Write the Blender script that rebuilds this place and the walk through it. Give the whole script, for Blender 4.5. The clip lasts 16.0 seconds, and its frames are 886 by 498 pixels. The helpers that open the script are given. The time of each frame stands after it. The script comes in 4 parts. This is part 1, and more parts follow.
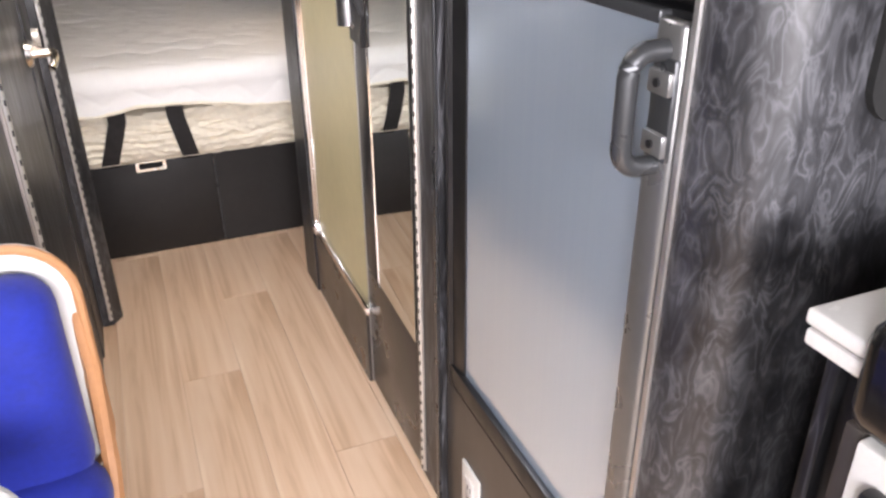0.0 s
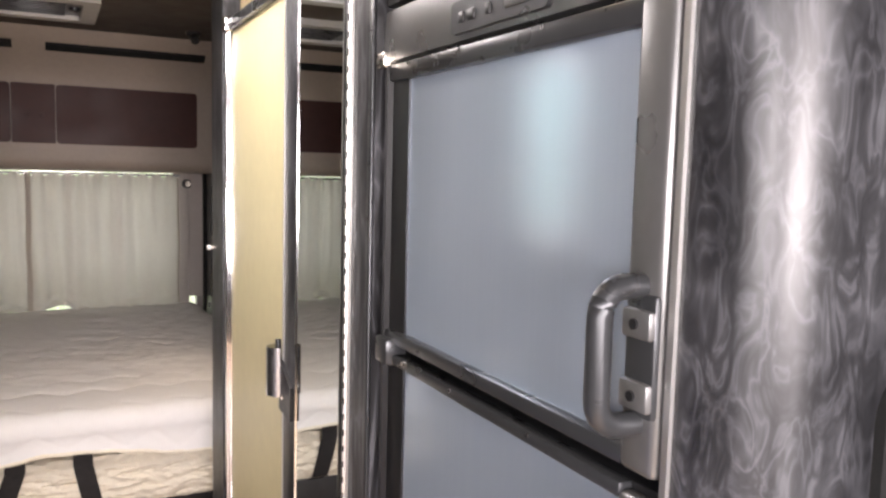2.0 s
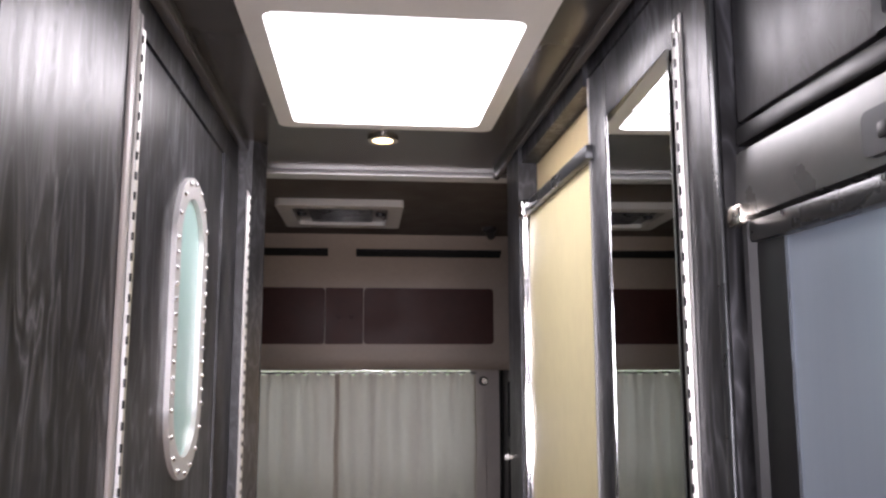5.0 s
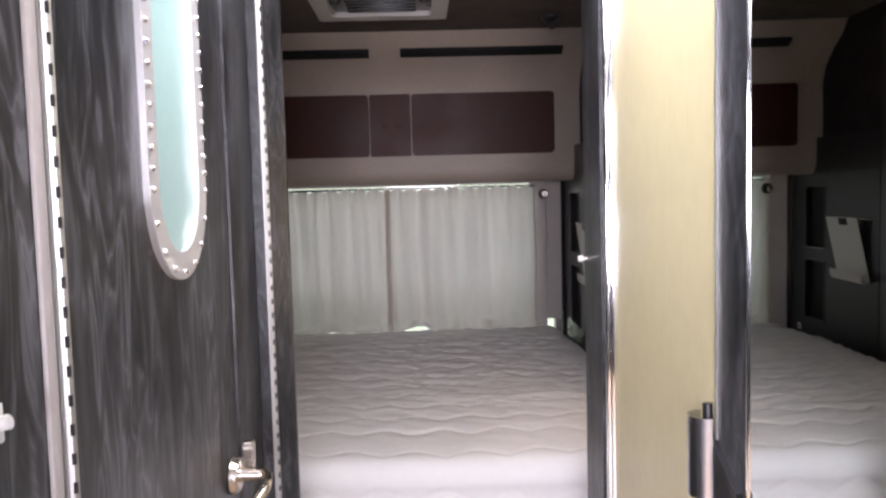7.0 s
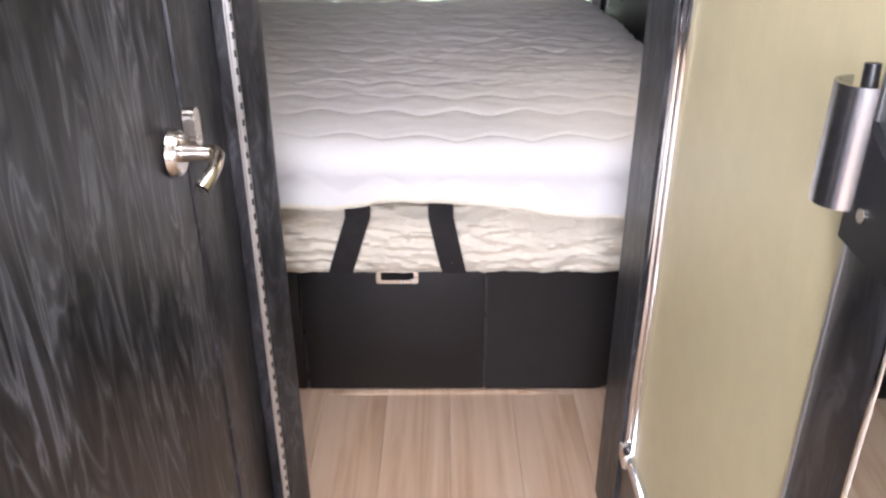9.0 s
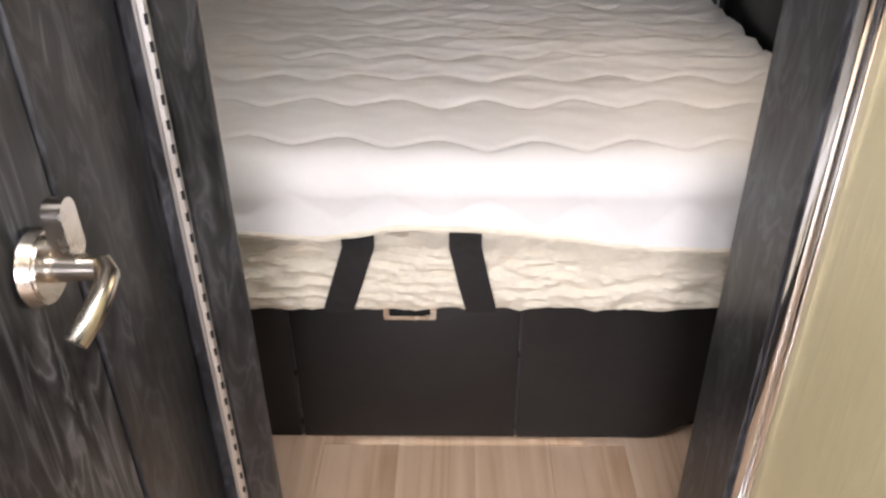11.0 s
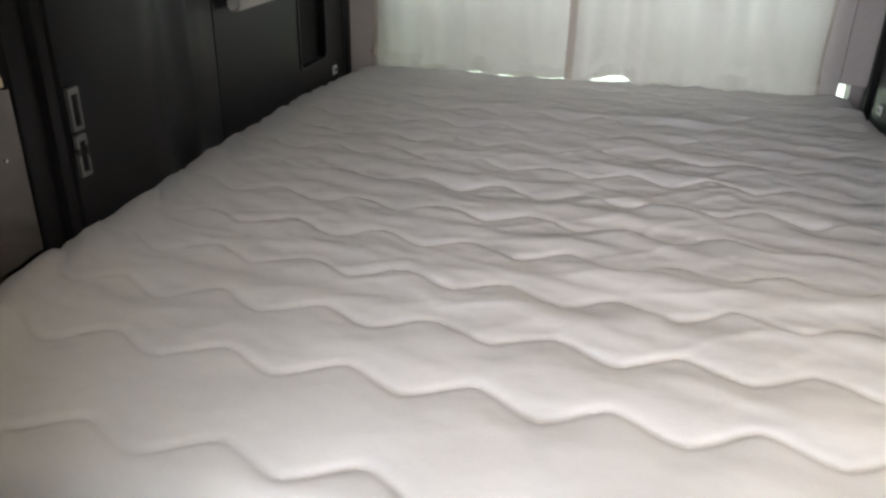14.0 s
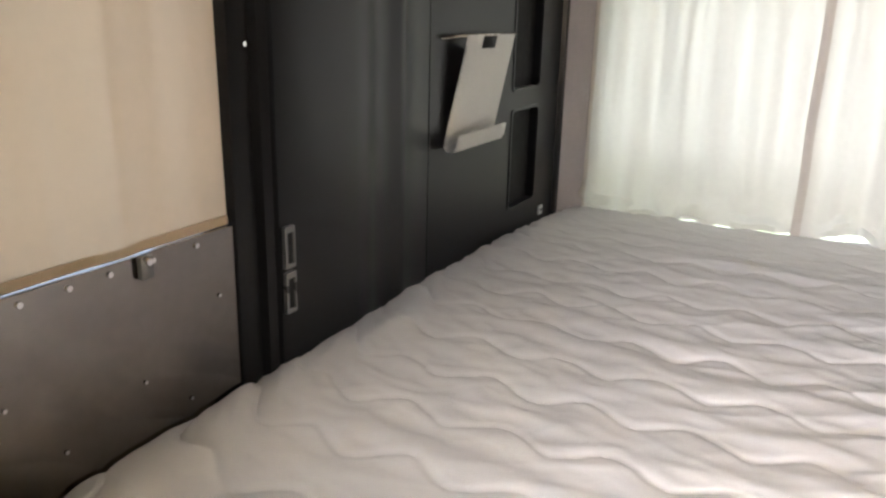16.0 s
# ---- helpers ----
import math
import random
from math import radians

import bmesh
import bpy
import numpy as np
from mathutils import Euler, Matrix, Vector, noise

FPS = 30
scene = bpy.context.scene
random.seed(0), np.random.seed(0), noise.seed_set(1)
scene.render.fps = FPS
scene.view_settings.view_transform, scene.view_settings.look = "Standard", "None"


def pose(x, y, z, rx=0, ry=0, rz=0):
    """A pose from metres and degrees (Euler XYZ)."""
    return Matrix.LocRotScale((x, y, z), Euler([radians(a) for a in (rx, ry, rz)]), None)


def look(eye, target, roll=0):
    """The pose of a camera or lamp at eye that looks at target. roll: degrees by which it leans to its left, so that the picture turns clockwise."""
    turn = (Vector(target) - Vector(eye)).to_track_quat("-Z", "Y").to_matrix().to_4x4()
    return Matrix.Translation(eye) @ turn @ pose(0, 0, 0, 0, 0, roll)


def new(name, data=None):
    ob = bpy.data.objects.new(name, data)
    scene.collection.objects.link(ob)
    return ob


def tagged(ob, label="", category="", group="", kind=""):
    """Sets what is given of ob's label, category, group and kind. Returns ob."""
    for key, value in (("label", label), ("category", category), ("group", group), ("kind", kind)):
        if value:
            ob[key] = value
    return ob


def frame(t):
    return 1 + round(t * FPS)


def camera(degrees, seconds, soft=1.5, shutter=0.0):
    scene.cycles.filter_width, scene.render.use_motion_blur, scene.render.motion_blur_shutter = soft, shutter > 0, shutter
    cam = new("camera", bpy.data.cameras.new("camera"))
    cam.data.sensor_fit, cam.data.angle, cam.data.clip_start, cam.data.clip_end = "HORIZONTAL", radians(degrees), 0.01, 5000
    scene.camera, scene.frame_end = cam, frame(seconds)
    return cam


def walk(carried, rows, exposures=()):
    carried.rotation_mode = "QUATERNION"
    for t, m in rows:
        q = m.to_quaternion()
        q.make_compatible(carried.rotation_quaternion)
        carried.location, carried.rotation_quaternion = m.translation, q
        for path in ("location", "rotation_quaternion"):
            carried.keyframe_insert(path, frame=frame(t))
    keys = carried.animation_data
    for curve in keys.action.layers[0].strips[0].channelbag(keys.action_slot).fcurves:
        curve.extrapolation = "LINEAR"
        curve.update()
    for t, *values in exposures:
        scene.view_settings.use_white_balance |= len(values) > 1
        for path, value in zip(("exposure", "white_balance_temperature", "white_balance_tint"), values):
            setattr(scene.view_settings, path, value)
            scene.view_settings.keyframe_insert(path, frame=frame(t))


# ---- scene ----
cam = camera(58.7, 16.0, soft=2.5)

PATH = [
    (0, (-0.036, -2.665, 1.274), (0.634, -1.018, 0.358), -0.5),
    (0.5, (-0.063, -2.655, 1.313), (0.76, -1.002, 0.544), 1.5),
    (1, (-0.035, -2.599, 1.334), (0.826, -0.904, 0.713), 2.3),
    (1.5, (-0.004, -2.559, 1.366), (0.879, -0.82, 0.926), 2.2),
    (2, (0.02, -2.539, 1.388), (0.913, -0.76, 1.192), 1.5),
    (2.5, (0.035, -2.527, 1.402), (0.89, -0.719, 1.413), 2.1),
    (3, (0.02, -2.54, 1.403), (0.757, -0.696, 1.639), 1.5),
    (3.5, (0.021, -2.488, 1.404), (0.606, -0.6, 1.71), 1.5),
    (6, (0.091, -2.1, 1.364), (0.165, -0.112, 1.571), -1.5),
    (6.5, (0.086, -2.023, 1.329), (0.157, -0.026, 1.401), -1.7),
    (7, (0.084, -1.934, 1.309), (0.14, 0.06, 1.164), -1.5),
    (7.5, (0.089, -1.839, 1.277), (0.136, 0.131, 0.933), -0.9),
    (8, (0.091, -1.768, 1.235), (0.131, 0.148, 0.663), -0.7),
    (8.5, (0.085, -1.691, 1.2), (0.107, 0.158, 0.438), -0.1),
    (9, (0.102, -1.598, 1.185), (0.099, 0.193, 0.294), -0.2),
    (11.5, (0.084, -1.081, 1.179), (0.011, 0.618, 0.126), -1.1),
    (12, (0.093, -0.994, 1.203), (-0.079, 0.753, 0.245), -1.0),
    (12.5, (0.089, -0.866, 1.221), (-0.099, 0.923, 0.346), -0.3),
    (13, (0.085, -0.743, 1.221), (-0.084, 1.065, 0.384), 0.8),
    (13.5, (0.087, -0.672, 1.211), (-0.13, 1.133, 0.378), 1.9),
    (14, (0.103, -0.564, 1.198), (-0.3, 1.196, 0.338), 1.2),
    (14.5, (0.103, -0.495, 1.207), (-0.538, 1.158, 0.281), 1.9),
    (15, (0.099, -0.475, 1.202), (-0.776, 1.088, 0.312), 0.0),
    (15.5, (0.06, -0.464, 1.213), (-0.871, 1.139, 0.462), 0.6),
    (16, (0.026, -0.465, 1.221), (-0.849, 1.236, 0.636), 1.4),
]
walk(cam, [(t, look(eye, target, roll)) for t, eye, target, roll in PATH],
     [(0, 0.5, 6600, 13), (1, 0.4, 6800, 15), (2, 0.3, 7000, 16), (3.5, 0.0, 6900, 17), (6, -0.4, 6200, 20), (6.5, 0.0, 6150, 19), (7.5, 0.35, 6250, 19), (9, 0.65, 6000, 16), (11.5, 0.55, 6500, 12), (12, 0.45, 6400, 11), (12.5, 0.5, 6150, 9), (13, 0.75, 6000, 8), (13.5, 0.9, 6000, 8), (14, 0.9, 6100, 9), (15, 1.1, 6200, 10), (15.5, 1.5, 6250, 11), (16, 1.65, 6350, 12)])

# ---- light ----
def area_lamp(name, m, sx, sy, power, colour=(1, 1, 1)):
    la = bpy.data.lights.new(name, "AREA")
    la.shape, la.size, la.size_y, la.energy, la.color = "RECTANGLE", sx, sy, power, colour
    ob = new(name, la)
    ob.matrix_basis = m
    return ob


world = bpy.data.worlds.new("sky")
scene.world = world
world.use_nodes = True
wn = world.node_tree
sky = wn.nodes.new("ShaderNodeTexSky")
sky.sky_type, sky.sun_disc = "NISHITA", False
sky.sun_elevation, sky.sun_rotation = radians(72.5), radians(180)
wn.links.new(sky.outputs[0], wn.nodes["Background"].inputs[0])
wn.nodes["Background"].inputs[1].default_value = 0.1
sun_data = bpy.data.lights.new("sun", "SUN")
sun_data.energy, sun_data.angle, sun_data.color = 3.0, radians(0.5), (1, 0.95, 0.88)
sun = new("sun", sun_data)
sun.matrix_basis = look((0, -2.2, 7), (0, 0, 0))

area_lamp("skylight_daylight", look((0.105, -0.91, 1.922), (0.105, -0.91, 0)), 0.36, 0.5, 6.3, (0.99, 0.96, 1))
area_lamp("windshield_daylight", look((0.0, -4.42, 1.35), (0.0, 0, 1.0)), 1.4, 0.7, 100, (0.98, 0.95, 1))
area_lamp("side_window_daylight", look((-0.93, -3.3, 1.4), (0.6, -2.6, 0.9)), 0.9, 0.55, 58, (0.96, 0.95, 1))
area_lamp("rear_window_daylight", look((0, 1.975, 1.06), (0, 0, 1.06)), 1.3, 0.5, 1.05, (0.88, 0.95, 1))
area_lamp("left_window_daylight", look((-0.87, 0.12, 1.2), (0, 0.12, 1.2)), 0.63, 0.59, 0.26, (1, 0.97, 0.92))
# Right window is unseen; this added lamp is raised to fill the bed.
area_lamp("right_window_daylight", look((0.99, 0.12, 1.2), (0, 0.12, 1.0)), 0.62, 0.6, 20, (1, 0.98, 0.95))


# ---- materials ----
class Mat:
    """A node material under construction."""

    def __init__(self, name, colour=(0.5, 0.5, 0.5), rough=0.5, metal=0.0):
        self.m = bpy.data.materials.new(name)
        self.m.use_nodes = True
        self.t = self.m.node_tree
        self.b = self.t.nodes["Principled BSDF"]
        self.set("Base Color", (*colour, 1))
        self.set("Roughness", rough)
        self.set("Metallic", metal)

    def set(self, key, value):
        self.b.inputs[key].default_value = value
        return self

    def node(self, kind, links=(), **values):
        n = self.t.nodes.new(kind)
        for key, value in values.items():
            n.inputs[key.replace("_", " ")].default_value = value
        for key, out in links:
            self.t.links.new(out, n.inputs[key])
        return n

    def coords(self, scale=(1, 1, 1), source="Object"):
        tc = self.node("ShaderNodeTexCoord")
        return self.node("ShaderNodeMapping", [("Vector", tc.outputs[source])], Scale=scale).outputs[0]

    def noise(self, scale, size=(1, 1, 1), detail=4.0, distortion=0.0):
        return self.node("ShaderNodeTexNoise", [("Vector", self.coords(size))], Scale=scale, Detail=detail, Distortion=distortion).outputs[0]

    def ramp(self, fac, *stops):
        n = self.node("ShaderNodeValToRGB", [("Fac", fac)])
        e = n.color_ramp.elements
        while len(e) < len(stops):
            e.new(0.5)
        for el, (p, c) in zip(e, stops):
            el.position, el.color = p, (*c, 1) if len(c) == 3 else c
        return n.outputs[0]

    def mix(self, fac, a, b, blend="MIX"):
        n = self.t.nodes.new("ShaderNodeMix")
        n.data_type, n.blend_type = "RGBA", blend
        for i, v in ((0, fac), (6, a), (7, b)):
            if isinstance(v, (int, float)):
                n.inputs[i].default_value = v
            elif isinstance(v, tuple):
                n.inputs[i].default_value = (*v, 1)
            else:
                self.t.links.new(v, n.inputs[i])
        return n.outputs[2]

    def link(self, key, out):
        self.t.links.new(out, self.b.inputs[key])
        return self

    def bump(self, height, strength=0.2, distance=0.002):
        n = self.node("ShaderNodeBump", [("Height", height)], Strength=strength, Distance=distance)
        self.t.links.new(n.outputs[0], self.b.inputs["Normal"])
        return self

    def vary(self, colour, amount=0.12, scale=7.0, rough=None):
        """Uneven tone and gloss at two scales."""
        lo, hi = (tuple(c * (1 + s * amount) for c in colour) for s in (-1, 1))
        f = self.mix(0.5, self.noise(scale), self.noise(scale * 9))
        self.link("Base Color", self.ramp(f, (0.3, lo), (0.7, hi)))
        if rough:
            r0, r1 = rough
            self.link("Roughness", self.ramp(self.noise(scale * 2), (0.3, (r0, r0, r0)), (0.7, (r1, r1, r1))))
        return self


def flame_laminate(name, light, rough, scale=24.0, long=0.19, lines=5.0, base=0.08):
    """Black laminate with contour-like silver-grey wood figure."""
    a = Mat(name)
    field = a.noise(scale, (1, 1, long), 3.0, 0.9)
    up = a.node("ShaderNodeMath", [(0, field)])
    up.operation, up.inputs[1].default_value = "MULTIPLY", lines
    fold = a.node("ShaderNodeMath", [(0, up.outputs[0])])
    fold.operation, fold.inputs[1].default_value = "PINGPONG", 0.5
    twice = a.node("ShaderNodeMath", [(0, fold.outputs[0])])
    twice.operation, twice.inputs[1].default_value = "MULTIPLY", 2.0
    big = a.noise(scale * 0.4, (1, 1, long * 1.6), 3.0)
    fine = a.noise(90, (1, 1, 0.05), 3.0)
    g = lambda k: tuple(light * k * c for c in (0.95, 0.97, 1.06))
    figure = a.ramp(twice.outputs[0], (0.0, g(base)), (0.5, g(base + 0.12)), (0.82, g(base + 0.3)), (0.94, g(0.68)), (1.0, g(0.58)))
    shade = a.ramp(big, (0.34, (0.3, 0.3, 0.31)), (0.66, (1, 1, 1)))
    col = a.mix(1.0, figure, shade, "MULTIPLY")
    col = a.mix(0.5, col, a.ramp(fine, (0.35, (0.35, 0.35, 0.35)), (0.7, (1, 1, 1))), "MULTIPLY")
    a.link("Base Color", col)
    a.link("Roughness", a.ramp(fine, (0.3, (rough,) * 3), (0.7, (rough + 0.12,) * 3)))
    return a.bump(fine, 0.08, 0.001).m


LAMINATE = flame_laminate("black flame laminate", 0.3, 0.3)
DARK_LAMINATE = flame_laminate("dark flame laminate", 0.18, 0.33, 30.0, 0.34, 4.5, 0.2)
# Black laminate again, base tone lifted to hold the sheen over the fridge.
CABINET_LAMINATE = flame_laminate("sheen-lightened flame laminate", 0.17, 0.33, 22.0, 0.5, 4.0, 0.6)
COLUMN = flame_laminate("silver flame laminate", 0.18, 0.3, 46.0, 0.4, 4.5, 0.24)
EBONY = Mat("plain ebony laminate").vary((0.009, 0.0075, 0.007), 0.35, 5, (0.5, 0.65))
EBONY = EBONY.bump(EBONY.noise(70, (1, 1, 0.06)), 0.1, 0.001).m
DARK_PANEL = Mat("dark brown panel").vary((0.05, 0.043, 0.038), 0.15, 4, (0.25, 0.36)).m
CEILING = Mat("smoked glossy ceiling").vary((0.06, 0.055, 0.05), 0.1, 3, (0.16, 0.24)).m
BED_CEILING = Mat("brown ceiling cloth").vary((0.075, 0.06, 0.05), 0.12, 5, (0.6, 0.75)).m
ALU = Mat("brushed aluminium", (0.68, 0.67, 0.65), 0.4, 0.9)
ALU = ALU.bump(ALU.noise(120, (0.05, 1, 1)), 0.06, 0.001).m
SATIN_ALU = Mat("dull aluminium sheet", (0.2, 0.185, 0.17), 0.33, 1.0)
SATIN_ALU = SATIN_ALU.vary((0.27, 0.25, 0.23), 0.08, 6, (0.13, 0.19)).m
CHROME = Mat("chrome", (0.82, 0.82, 0.82), 0.1, 1.0).m
NICKEL = Mat("satin nickel").set("Metallic", 1.0).vary((0.62, 0.57, 0.5), 0.06, 20, (0.2, 0.3)).m
BRIGHT = Mat("bright brushed metal", (0.58, 0.58, 0.6), 0.26, 1.0)
BRIGHT = BRIGHT.bump(BRIGHT.noise(160, (1, 1, 0.04)), 0.05, 0.001).m
RING = Mat("satin silver ring", (0.8, 0.79, 0.78), 0.38, 0.6).vary((0.8, 0.79, 0.78), 0.04, 20).m
RIVET = Mat("polished rivet", (0.8, 0.8, 0.8), 0.18, 1.0).m
STEEL = Mat("brushed fridge steel", (0.46, 0.52, 0.6), 0.16, 0.66)
STEEL.link("Base Color", STEEL.ramp(STEEL.noise(140, (1, 1, 0.012)), (0.2, (0.62, 0.74, 0.9)), (0.8, (0.65, 0.77, 0.92))))
STEEL = STEEL.bump(STEEL.noise(180, (1, 1, 0.01)), 0.008, 0.0004).m
GREY_PLASTIC = Mat("grey pearl plastic").vary((0.2, 0.2, 0.2), 0.06, 10, (0.25, 0.35)).set("Metallic", 0.6).m
BAR_PLASTIC = Mat("dark grey pearl plastic").vary((0.06, 0.063, 0.067), 0.06, 10, (0.25, 0.35)).set("Metallic", 0.5).m
BLACK = Mat("black plastic").vary((0.012, 0.012, 0.013), 0.2, 12, (0.3, 0.45)).m
PILLAR = Mat("black moulded trim", rough=0.32).vary((0.006, 0.006, 0.007), 0.06, 9).set("Specular IOR Level", 0.32).m
# Near-black fill; in cups, slots, outlets and niches it paints the hollow's shade.
VOID = Mat("matt black fill").vary((0.006, 0.006, 0.006), 0.2, 20, (0.8, 0.9)).m
MIRROR = Mat("mirror", (0.7, 0.74, 0.74), 0.02, 1.0)
MIRROR.link("Roughness", MIRROR.ramp(MIRROR.noise(5, (1, 1, 0.3), 5), (0.5, (0.01,) * 3), (0.8, (0.06,) * 3)))
MIRROR = MIRROR.m
CREAM_GLASS = Mat("cream rain glass", (0.7, 0.6, 0.38), 0.38).vary((0.68, 0.6, 0.36), 0.05, 3)
CREAM_GLASS = CREAM_GLASS.set("Specular IOR Level", 0.3).bump(CREAM_GLASS.noise(90, (1, 1, 0.12), 3, 0.6), 0.35, 0.002).m
CREAM_WALL = Mat("cream shower wall").vary((0.72, 0.58, 0.33), 0.06, 4, (0.35, 0.45)).m
# Slight emission added: the pane glows as if lit from behind.
MINT = Mat("mint frosted glass", (0.36, 0.53, 0.5), 0.3).vary((0.36, 0.53, 0.5), 0.05, 6).set("Emission Color", (0.42, 0.62, 0.58, 1)).set("Emission Strength", 0.04).m
BEIGE = Mat("beige moulded cabinet").vary((0.36, 0.3, 0.25), 0.07, 6, (0.45, 0.55)).m
MAROON = Mat("mahogany panel").vary((0.05, 0.016, 0.012), 0.18, 3, (0.4, 0.5))
MAROON.set("Specular IOR Level", 0.2)
MAROON = MAROON.bump(MAROON.noise(50, (0.08, 1, 1)), 0.06, 0.001).m
GREY_TRIM = Mat("taupe pillar trim").vary((0.46, 0.42, 0.4), 0.06, 9, (0.35, 0.45)).m
WHITE = Mat("white solid surface").vary((0.8, 0.79, 0.77), 0.03, 20, (0.2, 0.28)).m
WHITE_PLASTIC = Mat("white plastic").vary((0.74, 0.73, 0.7), 0.04, 25, (0.3, 0.4)).m
RACK_METAL = Mat("pale painted metal").vary((0.58, 0.57, 0.54), 0.04, 12, (0.35, 0.45)).m
BLUE = Mat("blue velour").vary((0.004, 0.015, 0.24), 0.2, 12, (0.8, 0.9)).set("Sheen Weight", 0.1)
BLUE = BLUE.bump(BLUE.noise(600), 0.25, 0.001).m
TAN_PIPING = Mat("tan vinyl piping").vary((0.4, 0.2, 0.09), 0.1, 15, (0.4, 0.5)).m
SCREEN = Mat("black gloss screen").vary((0.008, 0.008, 0.009), 0.1, 8, (0.12, 0.2)).m
STRAP = Mat("black webbing").vary((0.016, 0.014, 0.014), 0.2, 30, (0.75, 0.9))
STRAP = STRAP.bump(STRAP.noise(500), 0.3, 0.001).m

QUILT = Mat("white quilted cotton").vary((0.78, 0.765, 0.745), 0.025, 5, (0.8, 0.9)).set("Sheen Weight", 0.15)
QUILT = QUILT.bump(QUILT.mix(0.4, QUILT.noise(45, (1, 1.6, 1), 6, 0.4), QUILT.noise(700)), 0.22, 0.004).m
CREAM_PAD = Mat("cream crinkled ticking").vary((0.8, 0.74, 0.61), 0.08, 9, (0.8, 0.9))
CREAM_PAD = CREAM_PAD.bump(CREAM_PAD.noise(48, (0.5, 1, 1.2), 5, 1.2), 0.6, 0.008).m


def cloth(name, colour, see):
    """Thin cloth that lets some daylight through."""
    a = Mat(name).vary(colour, 0.05, 6, (0.85, 0.95))
    weave = a.mix(0.5, a.noise(500), a.noise(14, (1, 1, 0.25)))
    a.bump(weave, 0.2, 0.002)
    tr = a.node("ShaderNodeBsdfTranslucent", Color=(*colour, 1))
    pleat = a.ramp(a.mix(0.5, a.noise(16, (1, 1, 0.05), 2), a.noise(42, (1, 1, 0.03), 2)), (0.36, (see * 0.45,) * 3), (0.6, (see * 1.25,) * 3))
    mx = a.node("ShaderNodeMixShader", [(0, pleat), (1, a.b.outputs[0]), (2, tr.outputs[0])])
    a.t.links.new(mx.outputs[0], a.t.nodes["Material Output"].inputs[0])
    return a.m


CURTAIN = cloth("ivory curtain cloth", (0.72, 0.68, 0.63), 0.38)
SEAM_CLOTH = cloth("beige curtain hem cloth", (0.62, 0.56, 0.49), 0.25)
SHADE = cloth("tan roller blind", (0.62, 0.5, 0.36), 0.4)


def glow(name, colour, strength):
    a = Mat(name, colour, 0.5)
    return a.set("Emission Color", (*colour, 1)).set("Emission Strength", strength).m


DIFFUSER = glow("skylight diffuser", (0.98, 0.99, 1.0), 3.0)
LAMP = glow("warm lamp lens", (1.0, 0.8, 0.5), 12.0)
OUTSIDE = Mat("daylit trees", (0.3, 0.4, 0.2), 0.9)
OUTSIDE.link("Emission Color", OUTSIDE.ramp(OUTSIDE.noise(9), (0.4, (0.4, 0.58, 0.25)), (0.56, (1.0, 1.0, 0.95)))).set("Emission Strength", 1.0)
OUTSIDE = OUTSIDE.m

PLANK = Mat("pale oak vinyl plank")
grain = PLANK.noise(34, (1, 0.04, 1), 5, 0.8)
broad = PLANK.noise(6, (1, 0.16, 1), 3, 1.2)
info = PLANK.node("ShaderNodeObjectInfo")
tone = PLANK.ramp(PLANK.mix(0.55, grain, broad), (0.33, (0.46, 0.28, 0.16)), (0.48, (0.69, 0.49, 0.335)), (0.68, (0.8, 0.63, 0.47)))
PLANK.link("Base Color", PLANK.mix(1.0, tone, PLANK.ramp(info.outputs["Random"], (0, (0.96, 0.955, 0.95)), (1, (1, 1, 1))), "MULTIPLY"))
PLANK.link("Roughness", PLANK.ramp(grain, (0.3, (0.3,) * 3), (0.7, (0.42,) * 3)))
PLANK = PLANK.bump(grain, 0.12, 0.001).m
GROOVE = Mat("plank joint").vary((0.56, 0.4, 0.27), 0.2, 9, (0.6, 0.8)).m


# ---- building helpers ----
def smooth(me, angle=35):
    for p in me.polygons:
        p.use_smooth = True
    me.set_sharp_from_angle(angle=radians(angle))


def mesh_of(name, bm, material):
    bmesh.ops.recalc_face_normals(bm, faces=bm.faces)
    me = bpy.data.meshes.new(name)
    bm.to_mesh(me)
    bm.free()
    me.materials.append(material)
    smooth(me)
    return me


def thing(name, label, category, at=(0, 0, 0), group=""):
    """An Empty at a thing's base, which holds its parts."""
    e = new(name)
    e.empty_display_size = 0.05
    e.location = at
    return tagged(e, label, category, group)


def part(name, bm, material, parent, label=""):
    """One mesh under a thing or part, its vertices in world metres."""
    ob = new(name, mesh_of(name, bm, material))
    ob.parent = parent
    if parent.type == "EMPTY":
        ob.matrix_parent_inverse = Matrix.Translation(-parent.location)
    return tagged(ob, label)


def single(name, bm, material, label, category, group="", kind=""):
    return tagged(new(name, mesh_of(name, bm, material)), label, category, group, kind)


def structure(name, bm, material, label):
    return tagged(new(name, mesh_of(name, bm, material)), label, "", "", "structure")


def box(x0, x1, y0, y1, z0, z1, bev=0.0, seg=2, bm=None):
    own = bm is None
    b = bmesh.new()
    c = bmesh.ops.create_cube(b, size=1)["verts"]
    for v in c:
        v.co = Vector(((x0 + x1) / 2 + v.co.x * (x1 - x0), (y0 + y1) / 2 + v.co.y * (y1 - y0), (z0 + z1) / 2 + v.co.z * (z1 - z0)))
    if bev:
        bmesh.ops.bevel(b, geom=b.edges[:], offset=bev, segments=seg, affect="EDGES", profile=0.5)
    if own:
        return b
    return merge(bm, b)


def merge(bm, other):
    me = bpy.data.meshes.new("join")
    other.to_mesh(me)
    other.free()
    bm.from_mesh(me)
    bpy.data.meshes.remove(me)
    return bm


